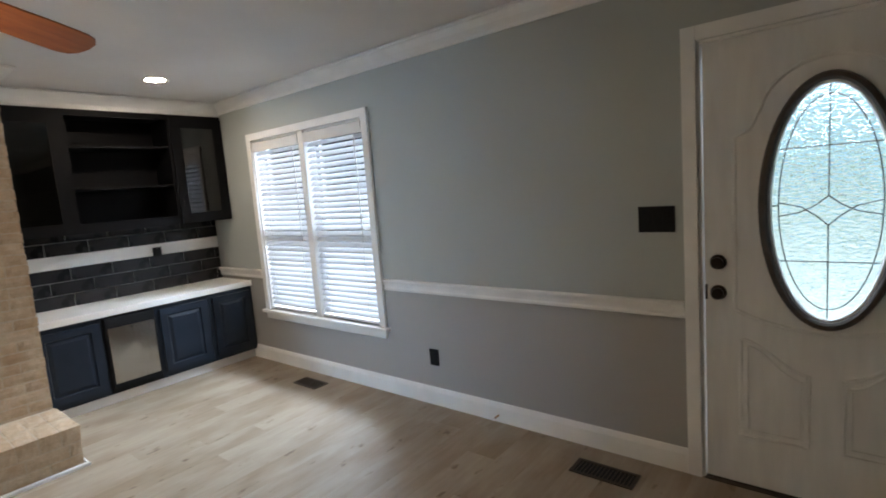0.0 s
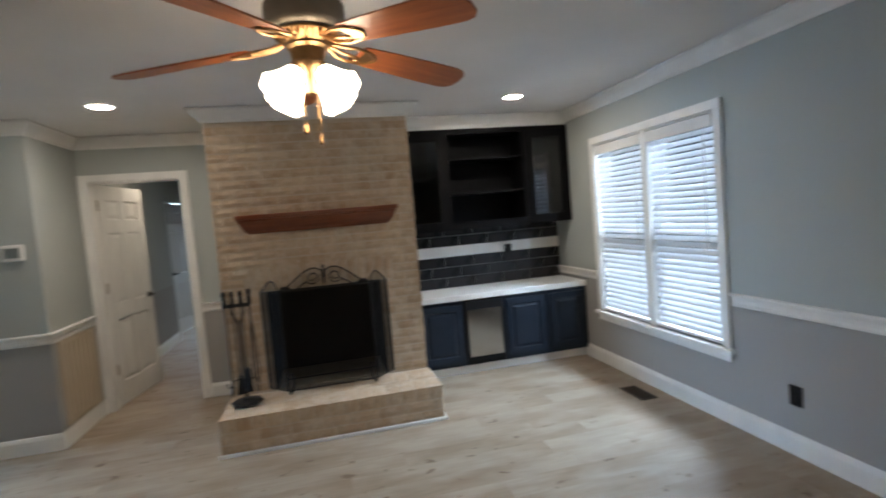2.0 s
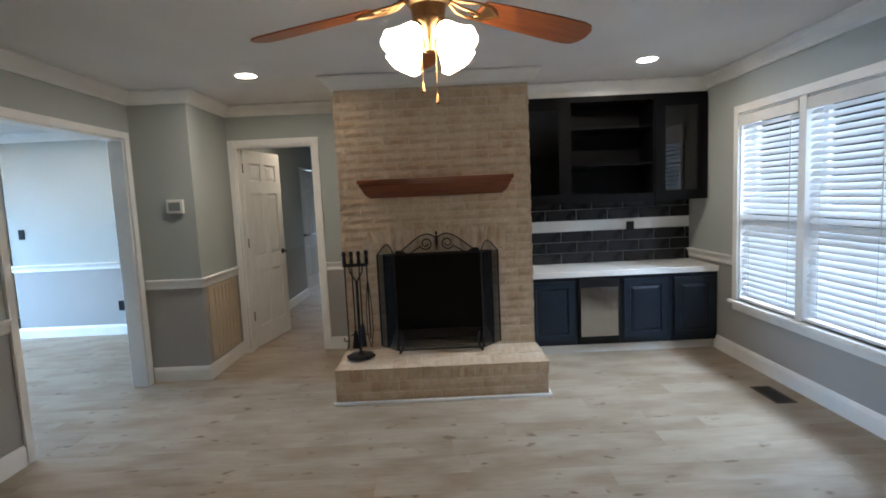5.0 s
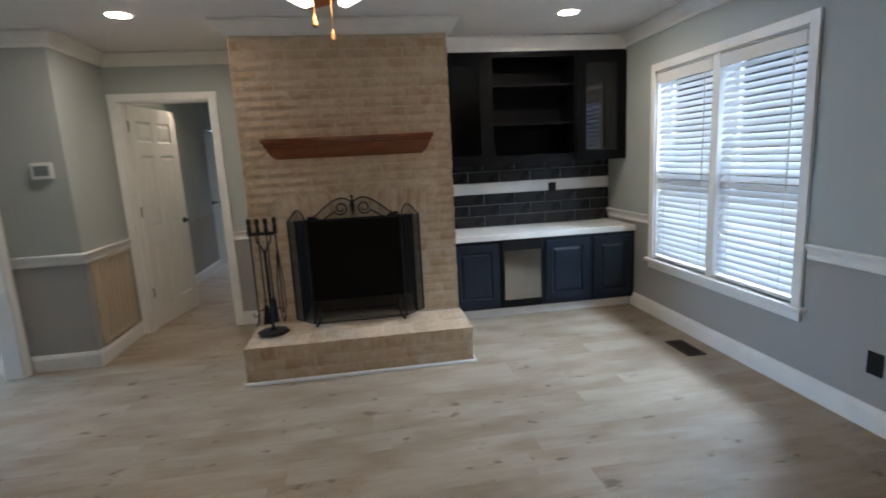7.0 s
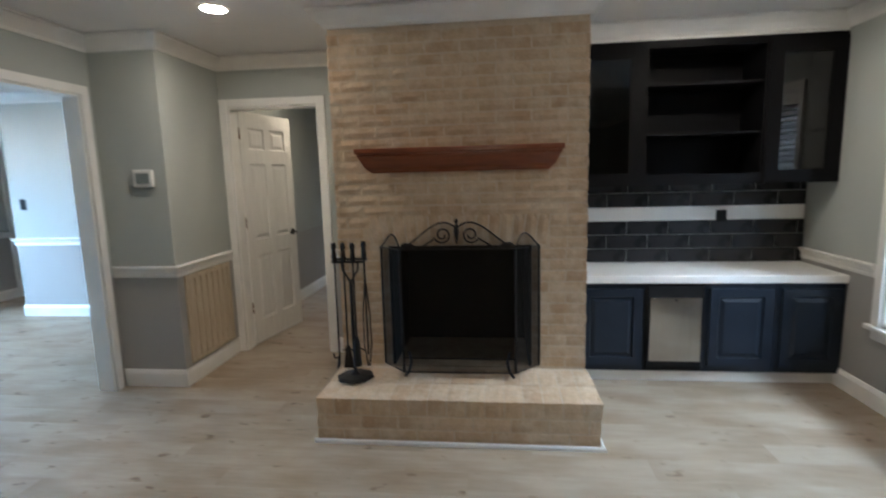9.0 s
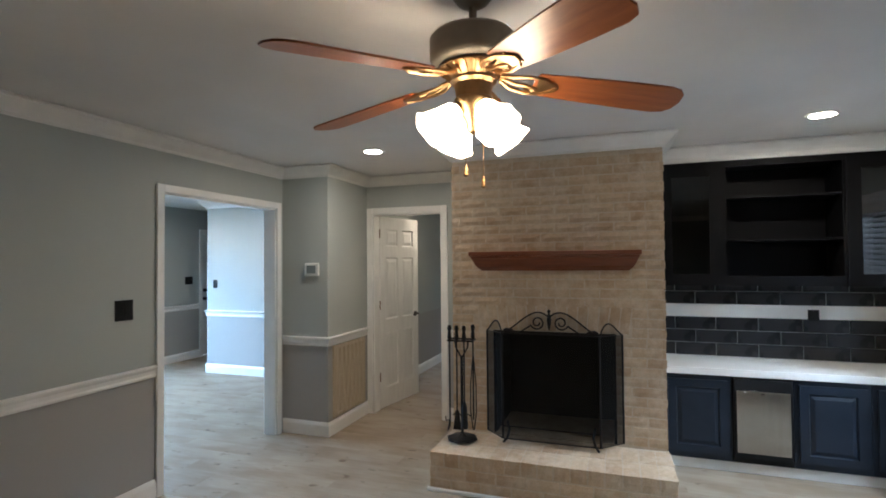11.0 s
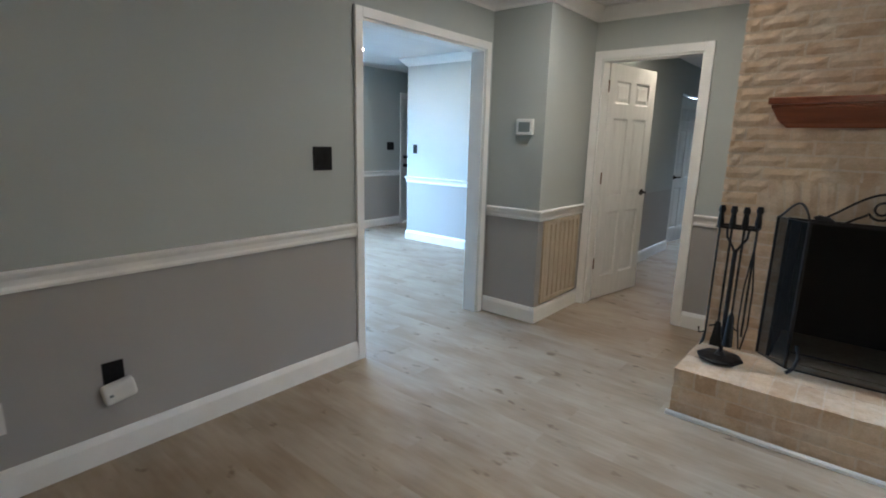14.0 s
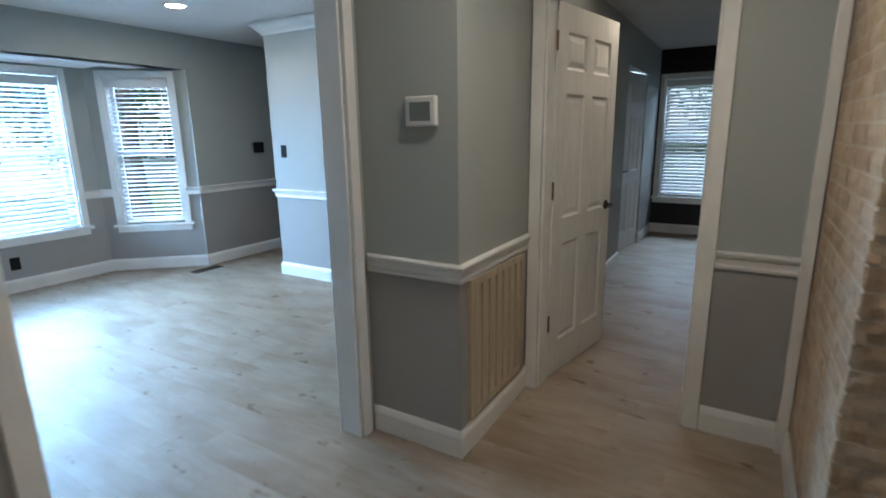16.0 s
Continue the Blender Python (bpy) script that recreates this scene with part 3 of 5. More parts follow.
def front_door():
    """Local axes: x from the latch edge, y into the room, z up."""
    ob = thing("front_door", pose(-0.03, 2.59, 0, 0, 0, 180), "white panelled front door with an oval leaded window, shut", "door")
    cz, rx, rz = 1.30, 0.205, 0.485
    part("door_leaf", holed_plate(-0.4508, 0.4508, 0.012, 2.0205, -0.055, -0.012, 0, cz, rx, rz), DOOR_PAINT, ob)
    ring = bmesh.new()
    loops = []
    for k, (o, y) in enumerate(((0.0, -0.03), (0.0, 0.006), (0.010, 0.014), (0.028, 0.012), (0.036, -0.012))):
        loops.append([ring.verts.new(p) for p in ellipse(0, cz, rx + o, rz + o, y)])
    for a, b in zip(loops, loops[1:]):
        for k in range(64):
            ring.faces.new((a[k], a[(k + 1) % 64], b[(k + 1) % 64], b[k]))
    part("oval_frame", ring, OVAL_WOOD, ob, "dark brown oval frame", True)
    lip = bmesh.new()
    tube(lip, ellipse(0, cz, rx - 0.006, rz - 0.006, -0.016), 0.008, 6, True)
    part("inner_bead", lip, TRIM, ob, "white bead inside the oval", True)
    pane = bmesh.new()
    a, b = [[pane.verts.new(p) for p in ellipse(0, cz, rx, rz, y)] for y in (-0.038, -0.032)]
    pane.faces.new(a)
    pane.faces.new(b[::-1])
    for k in range(64):
        pane.faces.new((a[k], a[(k + 1) % 64], b[(k + 1) % 64], b[k]))
    glass = part("oval_glass", pane, RIPPLE, ob, "rippled leaded glass")
    glass.visible_shadow = False
    lead, y = bmesh.new(), -0.03
    ri, si = rx - 0.036, rz - 0.05
    tube(lead, ellipse(0, cz, ri, si, y, 48), 0.0028, 5, True)

    def line(*pts):
        tube(lead, [(u, y, cz + v) for u, v in pts], 0.0028, 5)
    line((0, rz), (0, 0.035))
    line((0, -0.085), (0, -rz))
    for z in (0.235, -0.235):
        u = rx * math.sqrt(1 - (z / rz) ** 2)
        line((-u, z), (u, z))
    for s in (-1, 1):
        line((s * rx, 0.0), (s * ri, 0.0))
        line((0, 0.035), (s * 0.04, 0.0), (s * 0.09, -0.028), (s * ri * 0.99, -0.045))
        line((0, -0.085), (s * 0.04, -0.045), (s * 0.09, -0.008), (s * ri * 0.99, 0.012))
    part("lead_cames", lead, LEAD, glass, "dark lead lines")

    def ridge(pts, closed=False, r=0.009):
        bm = bmesh.new()
        tube(bm, [(u, -0.0125, v) for u, v in pts], r, 8, closed)
        for q in bm.verts:
            q.co.y = -0.0125 + (q.co.y + 0.0125) * 0.7
        part("panel_moulding", bm, DOOR_PAINT, ob, "", True)
    arc = [0.33 * math.cos(radians(a)) for a in range(180, -1, -12)]
    upper = [(-0.33, 0.84)] + [(-0.33, 1.6), (-0.27, 1.63)] + [(0.235 * math.cos(radians(a)), 1.68 + 0.2 * math.sin(radians(a))) for a in range(170, 9, -10)] + [(0.27, 1.63), (0.33, 1.6), (0.33, 0.84)]
    wave = [(u, 0.765 + 0.075 * abs(u / 0.33) ** 2.2) for u in [0.33 - 0.66 * k / 24 for k in range(25)]]
    ridge(upper + wave, True)
    for s in (-1, 1):
        top = [(s * (0.06 + 0.25 * k / 12), 0.575 + 0.13 * (1 - math.cos(math.pi * k / 12)) / 2) for k in range(13)]
        ridge([(s * 0.06, 0.25)] + top + [(s * 0.31, 0.25)], True)
        ridge([(s * 0.085, 0.28)] + [(u * 0.8 + s * 0.037, v - 0.03) for u, v in top] + [(s * 0.285, 0.28)], True, 0.006)
    for z, nm in ((1.055, "deadbolt"), (0.915, "door_knob")):
        bm = bmesh.new()
        lathe(bm, [(0.001, 0.05), (0.02, 0.05), (0.026, 0.042), (0.027, 0.03), (0.02, 0.02), (0.012, 0.014), (0.03, 0.01), (0.034, 0.002), (0.034, 0.0)], 24)
        bm.transform(pose(0.395, -0.012, z, -90, 0, 0))
        part(nm, bm, BRONZE, ob, "dark bronze " + nm.replace("_", " "), True)
    part("latch_plate", soft_box(0.44, 0.4505, -0.0118, -0.009, 0.88, 0.95, 0.001, 1), BRONZE, ob)
    part("weather_strip", soft_box(-0.445, 0.445, -0.05, -0.01, 0.001, 0.0115, 0.002, 1), BRONZE, ob, "dark sill sweep")


front_door()
part("threshold", soft_box(-0.49, 0.42, 2.575, 2.74, -0.004, 0.006, 0.002, 1), VENT)
tagged(bpy.data.objects["threshold"], "dark metal threshold under the front door", "threshold", kind="structure")

# ---------------------------------------------------------------- inner doors


def panel_door(m, w, h, label, knob_side=1, hinges=True, knob=True):
    """Six-panel door: x from the hinge edge, y = 0 the face with the hinges, z up."""
    ob = thing("panel_door", m, label, "door")
    rows = ((0.20, 0.78), (0.92, 1.58), (1.70, h - 0.13))
    st, t = 0.105, 0.035
    cols = ((st, w / 2 - 0.045), (w / 2 + 0.045, w - st))
    bm = bmesh.new()
    xs = [0, cols[0][0], cols[0][1], cols[1][0], cols[1][1], w]
    zs = [0, rows[0][0], rows[0][1], rows[1][0], rows[1][1], rows[2][0], rows[2][1], h]
    for i in range(5):
        for j in range(7):
            if not (i in (1, 3) and j in (1, 3, 5)):
                box(bm, xs[i], xs[i + 1], -t, 0, zs[j], zs[j + 1])
    bmesh.ops.remove_doubles(bm, verts=bm.verts[:], dist=1e-5)
    part("door_leaf", bm, DOOR_PAINT, ob)
    for a, b in cols:
        for c, d in rows:
            bm = bmesh.new()
            for s in (0, 1):
                f = -t if s else 0.0
                g = 1 if s else -1
                loops = [[bm.verts.new((x, f + g * dep, z)) for x, z in ((a + o, c + o), (b - o, c + o), (b - o, d - o), (a + o, d - o))] for o, dep in ((0, 0.0), (0.012, 0.010), (0.02, 0.010), (0.045, 0.003))]
                for p, q in zip(loops, loops[1:]):
                    for k in range(4):
                        bm.faces.new((p[k], p[(k + 1) % 4], q[(k + 1) % 4], q[k]))
                bm.faces.new(loops[-1])
            part("raised_panel", bm, DOOR_PAINT, ob)
    if hinges:
        for z in (0.33, 1.08, 1.83):
            bm = soft_box(-0.0035, 0.0015, -t + 0.002, -0.002, z - 0.045, z + 0.045, 0.001, 1)
            tube(bm, [(-0.006, 0.0, z - 0.047), (-0.006, 0.0, z + 0.047)], 0.0075, 8)
            tube(bm, [(-0.006, -t, z - 0.047), (-0.006, -t, z + 0.047)], 0.006, 8)
            part("hinge", bm, HINGE, ob, "antique bronze hinge")
    if knob:
        for s in (1, -1):
            bm = bmesh.new()
            lathe(bm, [(0.03, 0.0), (0.03, 0.006), (0.012, 0.01), (0.011, 0.045), (0.001, 0.047)], 20)
            tube(bm, [(0, 0, 0.04), (-0.05, 0, 0.046), (-0.105, 0, 0.044)], 0.009, 8)
            bm.transform(pose(w - 0.065, 0 if s > 0 else -t, 0.93, -90 if s > 0 else 90, 0, 0))
            part("door_lever", bm, BRONZE, ob, "dark lever handle", True)
    return ob


panel_door(pose(-5.075, -1.822, 0.012, 0, 0, 180 - 10), 0.745, 2.015, "white six-panel hall door, standing open")
panel_door(pose(-9.10, -2.045, 0.012, 0, 0, -9), 0.72, 2.015, "white six-panel door, ajar in the hall", hinges=False)
KITCHEN_DOOR = panel_door(pose(-7.79, -6.02, 0.012, 0, 0, 0), 0.855, 2.01, "white outer kitchen door, shut", hinges=False, knob=False)
for z in (0.938, 1.078):
    bm = bmesh.new()
    tube(bm, [(0.79, 0, z), (0.79, 0.06, z)], 0.028, 12)
    part("door_knob" if z < 1 else "deadbolt", bm, BRONZE, KITCHEN_DOOR, "dark bronze knob")

# ---------------------------------------------------------------- fireplace
FX, FL, FR = -4.0, -0.645, 0.875          # brick face, its two ends
OL, OR, OT = -0.33, 0.55, 1.03            # firebox opening
HEARTH = thing("fireplace", pose(0, 0, 0), "mortar-washed tan brick fireplace with a raised hearth", "fireplace")
for nm, q in (("breast_side", (FL + 0.005, OL, 0.0)), ("breast_side", (OR, FR - 0.005, 0.0)), ("breast_head", (OL, OR, OT))):
    bm = bmesh.new()
    box(bm, -4.949, FX - 0.0055, q[0], q[1], q[2], 2.41)
    part(nm, bm, MORTAR, HEARTH, "mortar-smeared brick core")
bm = bmesh.new()
box(bm, -4.6, -4.56, OL, OR, 0.262, OT)
box(bm, -4.56, FX - 0.02, OL + 0.001, OL + 0.02, 0.262, OT)
box(bm, -4.56, FX - 0.02, OR - 0.02, OR - 0.001, 0.262, OT)
box(bm, -4.56, FX - 0.02, OL + 0.02, OR - 0.02, OT - 0.02, OT - 0.001)
part("firebox", bm, SOOT, HEARTH, "soot-black firebox")
bm = bmesh.new()
box(bm, FX - 0.012, -3.5205, FL - 0.013, FR + 0.002, 0.0, 0.2525)
box(bm, -4.56, FX - 0.012, OL, OR, 0.0, 0.262)
part("hearth_core", bm, MORTAR, HEARTH)
structure_bits = ((-3.515, -3.50, FL - 0.03, FR + 0.015), )
for x0, x1, y0, y1 in structure_bits:
    moulding("trim_hearth", [(0, 0), (0.014, 0), (0.013, 0.014), (0.005, 0.022), (0, 0.022)], (-3.512, y0), (-3.512, y1), (1, 0), TRIM, 0, 1, "white quarter-round at the hearth", "trim")
moulding("trim_hearth_side", [(0, 0), (0.014, 0), (0.013, 0.014), (0.005, 0.022), (0, 0.022)], (-3.512, FR + 0.012), (-4.46, FR + 0.012), (0, 1), TRIM, 1, 0, "white quarter-round at the hearth", "trim")
moulding("baseboard_brick", BASE, (-4.9, FL), (-4.02, FL), (0, -1), TRIM, 0, 0, "white painted baseboard beside the brick", "trim")


def brick_mesh(w, h, d, seed):
    """One uneven brick: x is its proud side, from -d to 0; y its length, z its height, about the centre."""
    rnd = random.Random(seed)
    bm = bmesh.new()
    ny, nz = 4, 2
    grid = [[bm.verts.new((rnd.uniform(-0.0012, 0.0006) - (0.0035 if j in (0, ny) or k in (0, nz) else 0), (j / ny - 0.5) * w + (rnd.uniform(-0.003, 0.003) if j in (0, ny) else 0), (k / nz - 0.5) * h + (rnd.uniform(-0.0028, 0.0028) if k in (0, nz) else 0))) for k in range(nz + 1)] for j in range(ny + 1)]
    for j in range(ny):
        for k in range(nz):
            bm.faces.new((grid[j][k], grid[j + 1][k], grid[j + 1][k + 1], grid[j][k + 1]))
    rim = [grid[j][0] for j in range(ny + 1)] + [grid[ny][k] for k in range(1, nz + 1)] + [grid[j][nz] for j in range(ny - 1, -1, -1)] + [grid[0][k] for k in range(nz - 1, 0, -1)]
    back = [bm.verts.new((-d, v.co.y, v.co.z)) for v in rim]
    for i in range(len(rim)):
        bm.faces.new((rim[i], back[i], back[(i + 1) % len(rim)], rim[(i + 1) % len(rim)]))
    return bm


BRICKS = {}


def brick(parent, m, w, h, n=4):
    key = (round(w, 3), round(h, 3), random.randrange(n))
    if key not in BRICKS:
        BRICKS[key] = mesh_of("brick", brick_mesh(w, h, 0.024, hash(key) % 1000), BRICK, False)
    ob = new("brick", BRICKS[key])
    ob.parent = parent
    ob.matrix_basis = m
    return ob


def course(y0, y1, off, unit=0.205, joint=0.010):
    """Bricks of one course between y0 and y1 as (centre, length)."""
    out, y = [], y0 - off
    while y < y1 - 0.02:
        a, b = max(y, y0), min(y + unit - joint, y1)
        if b - a > 0.035:
            out.append(((a + b) / 2, b - a))
        y += unit
    return out


CH = 0.0675
rows_n = 30
for r in range(rows_n):
    z = 0.265 + CH * (r + 0.5)
    off = 0.1025 * (r % 2) + 0.03
    if z + CH / 2 > 2.325:
        continue
    spans = [(FL, FR)]
    if z < OT:
        spans = [(FL, OL), (OR, FR)]
    elif z < OT + 0.20:
        spans = [(FL, OL - 0.11), (OR + 0.11, FR)]
    for a, b in spans:
        for c, w in course(a, b, off if a == FL else 0.1 * (r % 2)):
            brick(HEARTH, pose(FX + random.uniform(-0.0012, 0.0012), c, z, 0, 0, 0), w, CH - 0.010)
# soldier bricks over the opening, leaning outwards
for k in range(15):
    u = (k - 7) / 7
    c = (OL + OR) / 2 + u * 0.505
    brick(HEARTH, pose(FX, c, OT + 0.10, 90 - 9 * u, 0, 0), 0.19, 0.062)
# hearth: rowlocks under the top, two courses of stretchers below
HX = -3.515
for k in range(15):
    c = FL - 0.018 + 0.052 + k * 0.1035
    brick(HEARTH, pose(HX, c, 0.2095, 0, 0, 0), 0.092 + random.uniform(-0.006, 0.004), 0.088)
for r in range(2):
    for c, w in course(FL - 0.018, FR, 0.1025 * r + 0.05):
        brick(HEARTH, pose(HX, c, 0.042 + 0.078 * r, 0, 0, 0), w, 0.068)
for r in range(2):
    for c, w in course(-FX - 0.48, -FX, 0.1 * r):
        brick(HEARTH, pose(-c, FR + 0.007, 0.042 + 0.078 * r, 0, 0, 90), w, 0.068)
for k in range(5):
    brick(HEARTH, pose(-3.57 - 0.1 * k, FR + 0.007, 0.2095, 0, 0, 90), 0.09, 0.088)
# hearth top, laid flat
for r in range(2):
    for k in range(15):
        c = FL - 0.018 + 0.052 + k * 0.1035
        brick(HEARTH, Matrix.Translation((-3.63 - 0.228 * r, c, 0.2575)) @ Matrix.Rotation(radians(-90), 4, 'Y'), 0.095, 0.222)
# bricks of the side faces
side = bmesh.new()
for r in range(rows_n):
    z = 0.265 + CH * (r + 0.5)
    if z + CH / 2 > 2.325:
        continue
    for yy, turn in ((FL, -90), (FR, 90)):
        for c, w in course(0.0, 0.93 if yy < 0 else 0.34, 0.1025 * ((r + 1) % 2)):
            b = brick_mesh(w, CH - 0.010, 0.024, r * 31 + int(c * 100))
            b.transform(pose(FX - c, yy, z, 0, 0, turn))
            tmp = bpy.data.meshes.new("tmp")
            b.to_mesh(tmp)
            b.free()
            side.from_mesh(tmp)
            bpy.data.meshes.remove(tmp)
for r in range(-4, 0):
    z = 0.265 + CH * (r + 0.5)
    for c, w in course(0.0, 0.93, 0.1025 * (r % 2)):
        b = brick_mesh(w, CH - 0.010, 0.024, r * 17 + int(c * 100))
        b.transform(pose(FX - c, FL, z, 0, 0, -90))
        tmp = bpy.data.meshes.new("tmp")
        b.to_mesh(tmp)
        b.free()
        side.from_mesh(tmp)
        bpy.data.meshes.remove(tmp)
tagged(part("side_bricks", side, BRICK, HEARTH, "mortar-washed bricks of the sides"), kind="stuff")
run_trim((FX + 0.002, FL), (FX + 0.002, FR), (1, 0), 1, 1)
run_trim((-4.95, FL), (FX + 0.002, FL), (0, -1), -1, 1)
run_trim((FX + 0.002, FR), (-4.6, FR), (0, 1), 1, -1)

# mantel shelf
MANTEL_SHELF = thing("mantel_shelf", pose(FX + 0.003, 0.1235, 1.477), "reddish-brown stained wooden mantel shelf on the brick", "mantel")


def mantel_part(name, prof, half=0.5985):
    """A (out, height) profile run along the breast, its ends cut on the slant."""
    bm = bmesh.new()
    rings = [[bm.verts.new((o, s * (half - (0.135 - o) * 0.72), z)) for o, z in prof] for s in (-1, 1)]
    for i in range(len(prof)):
        j = (i + 1) % len(prof)
        bm.faces.new((rings[0][i], rings[0][j], rings[1][j], rings[1][i]))
    bm.faces.new(rings[0][::-1])
    bm.faces.new(rings[1])
    part(name, bm, MANTEL, MANTEL_SHELF)


mantel_part("shelf_board", [(0.0, 0.109), (0.131, 0.109), (0.135, 0.113), (0.135, 0.138), (0.131, 0.141), (0.0, 0.141)])
mantel_part("cove_moulding", [(0.0, 0.0), (0.03, 0.0), (0.034, 0.006), (0.045, 0.013), (0.060, 0.022), (0.075, 0.035), (0.088, 0.053), (0.10, 0.073), (0.108, 0.086), (0.118, 0.095), (0.118, 0.1085), (0.0, 0.1085)])

# ---------------------------------------------------------------- fire screen


def fire_screen():
    z0 = 0.266
    ob = thing("fire_screen", pose(-3.835, 0.112, z0), "black wrought-iron folding fire screen with wire mesh", "fire screen")

    def crest_height(u):
        """Ogee from the low outer end (u = 1) up to a hump beside the finial (u = 0)."""
        if u > 0.22:
            v = (1 - u) / 0.78
            return 0.145 * (v * v * (3 - 2 * v)) ** 0.85
        return 0.145 - 0.035 * ((0.22 - u) / 0.22) ** 2

    def panel(m, w, h, crest, name):
        fr = bmesh.new()
        if crest == "peak":
            top = [(w * k / 32, h + 0.012 + crest_height(abs(k / 16 - 1))) for k in range(33)]
        else:
            top = [(w * k / 12, h + 0.085 * math.sin(math.pi * (k / 12) ** 0.7) ** 1.3) for k in range(13)]
        tube(fr, [(0, 0, 0.02), (0, 0, h), (w, 0, h), (w, 0, 0.02)], 0.007, 6, True)
        tube(fr, [(x, 0, z) for x, z in top], 0.0055, 6)
        fr.transform(m)
        p = part(name, fr, IRON, ob, "", True)
        bm = bmesh.new()
        lo = [bm.verts.new((x, 0, 0.02)) for x, z in top]
        hi = [bm.verts.new((x, 0, h)) for x, z in top]
        for k in range(len(top) - 1):
            bm.faces.new((lo[k], lo[k + 1], hi[k + 1], hi[k]))
        bm.transform(m)
        part("wire_mesh", bm, MESH, p, "fine black wire mesh")
        bm = bmesh.new()
        lo = [bm.verts.new((x, 0, h)) for x, z in top]
        hi = [bm.verts.new((x, 0, z + 0.0005)) for x, z in top]
        for k in range(len(top) - 1):
            bm.faces.new((lo[k], lo[k + 1], hi[k + 1], hi[k]))
        bm.transform(m)
        part("crest_mesh", bm, FINE_MESH, p)
        return p
    w, h = 0.66, 0.765
    mid = panel(pose(0, -0.33, 0, 0, 0, 90), w, h, "peak", "centre_panel")
    for s in (-1, 1):
        m = Matrix.Translation((0, s * 0.335, 0)) @ pose(0, 0, 0, 0, 0, 90 if s > 0 else -90) @ pose(0, 0, 0, 0, 0, s * 45)
        panel(m, 0.205, h, "wing", "wing_panel")

    def spiral(cx, cz, r0, r1, a0, turns, s):
        n = 26
        return [(0, cx + s * (r0 + (r1 - r0) * k / n) * math.cos(radians(a0) + turns * 2 * math.pi * k / n), cz + (r0 + (r1 - r0) * k / n) * math.sin(radians(a0) + turns * 2 * math.pi * k / n)) for k in range(n + 1)]
    for s in (-1, 1):
        bm = bmesh.new()
        pts = [(0, s * 0.215, h + 0.006), (0, s * 0.175, h + 0.034), (0, s * 0.135, h + 0.058)] + spiral(s * 0.082, h + 0.085, 0.05, 0.016, -20, -1.45, s)
        tube(bm, pts, 0.0055, 6)
        part("scroll", bm, IRON, mid, "", True)
        bm = bmesh.new()
        tube(bm, [(0, s * 0.235, h + 0.006), (0, s * 0.265, h + 0.022), (0, s * 0.305, h + 0.03), (0, s * 0.325, h + 0.028)], 0.012, 6, taper=[0.005, 0.014, 0.013, 0.004])
        part("leaf_cast", bm, IRON, mid, "", True)
        bm = bmesh.new()
        tube(bm, [(0.0, s * 0.30, 0.15), (0.008, s * 0.285, 0.09), (0.02, s * 0.30, 0.03), (0.035, s * 0.325, 0.006)], 0.009, 6)
        part("foot", bm, IRON, ob, "", True)
    bm = bmesh.new()
    tube(bm, [(0, 0, h + 0.035), (0, 0, h + 0.07), (0, 0, h + 0.10), (0, 0, h + 0.13), (0, 0, h + 0.15), (0, 0, h + 0.165), (0, 0, h + 0.18)], 0.01, 8, taper=[0.004, 0.011, 0.016, 0.012, 0.006, 0.013, 0.003])
    part("finial", bm, IRON, mid, "", True)
    bm = bmesh.new()
    tube(bm, [(0.004, -0.325, 0.11), (0.004, 0.325, 0.11)], 0.005, 6)
    part("cross_rod", bm, IRON, ob)


FINE_MESH = see_through("open_wire_mesh", (0.02, 0.02, 0.02), 0.72)
fire_screen()

# ---------------------------------------------------------------- fire tools


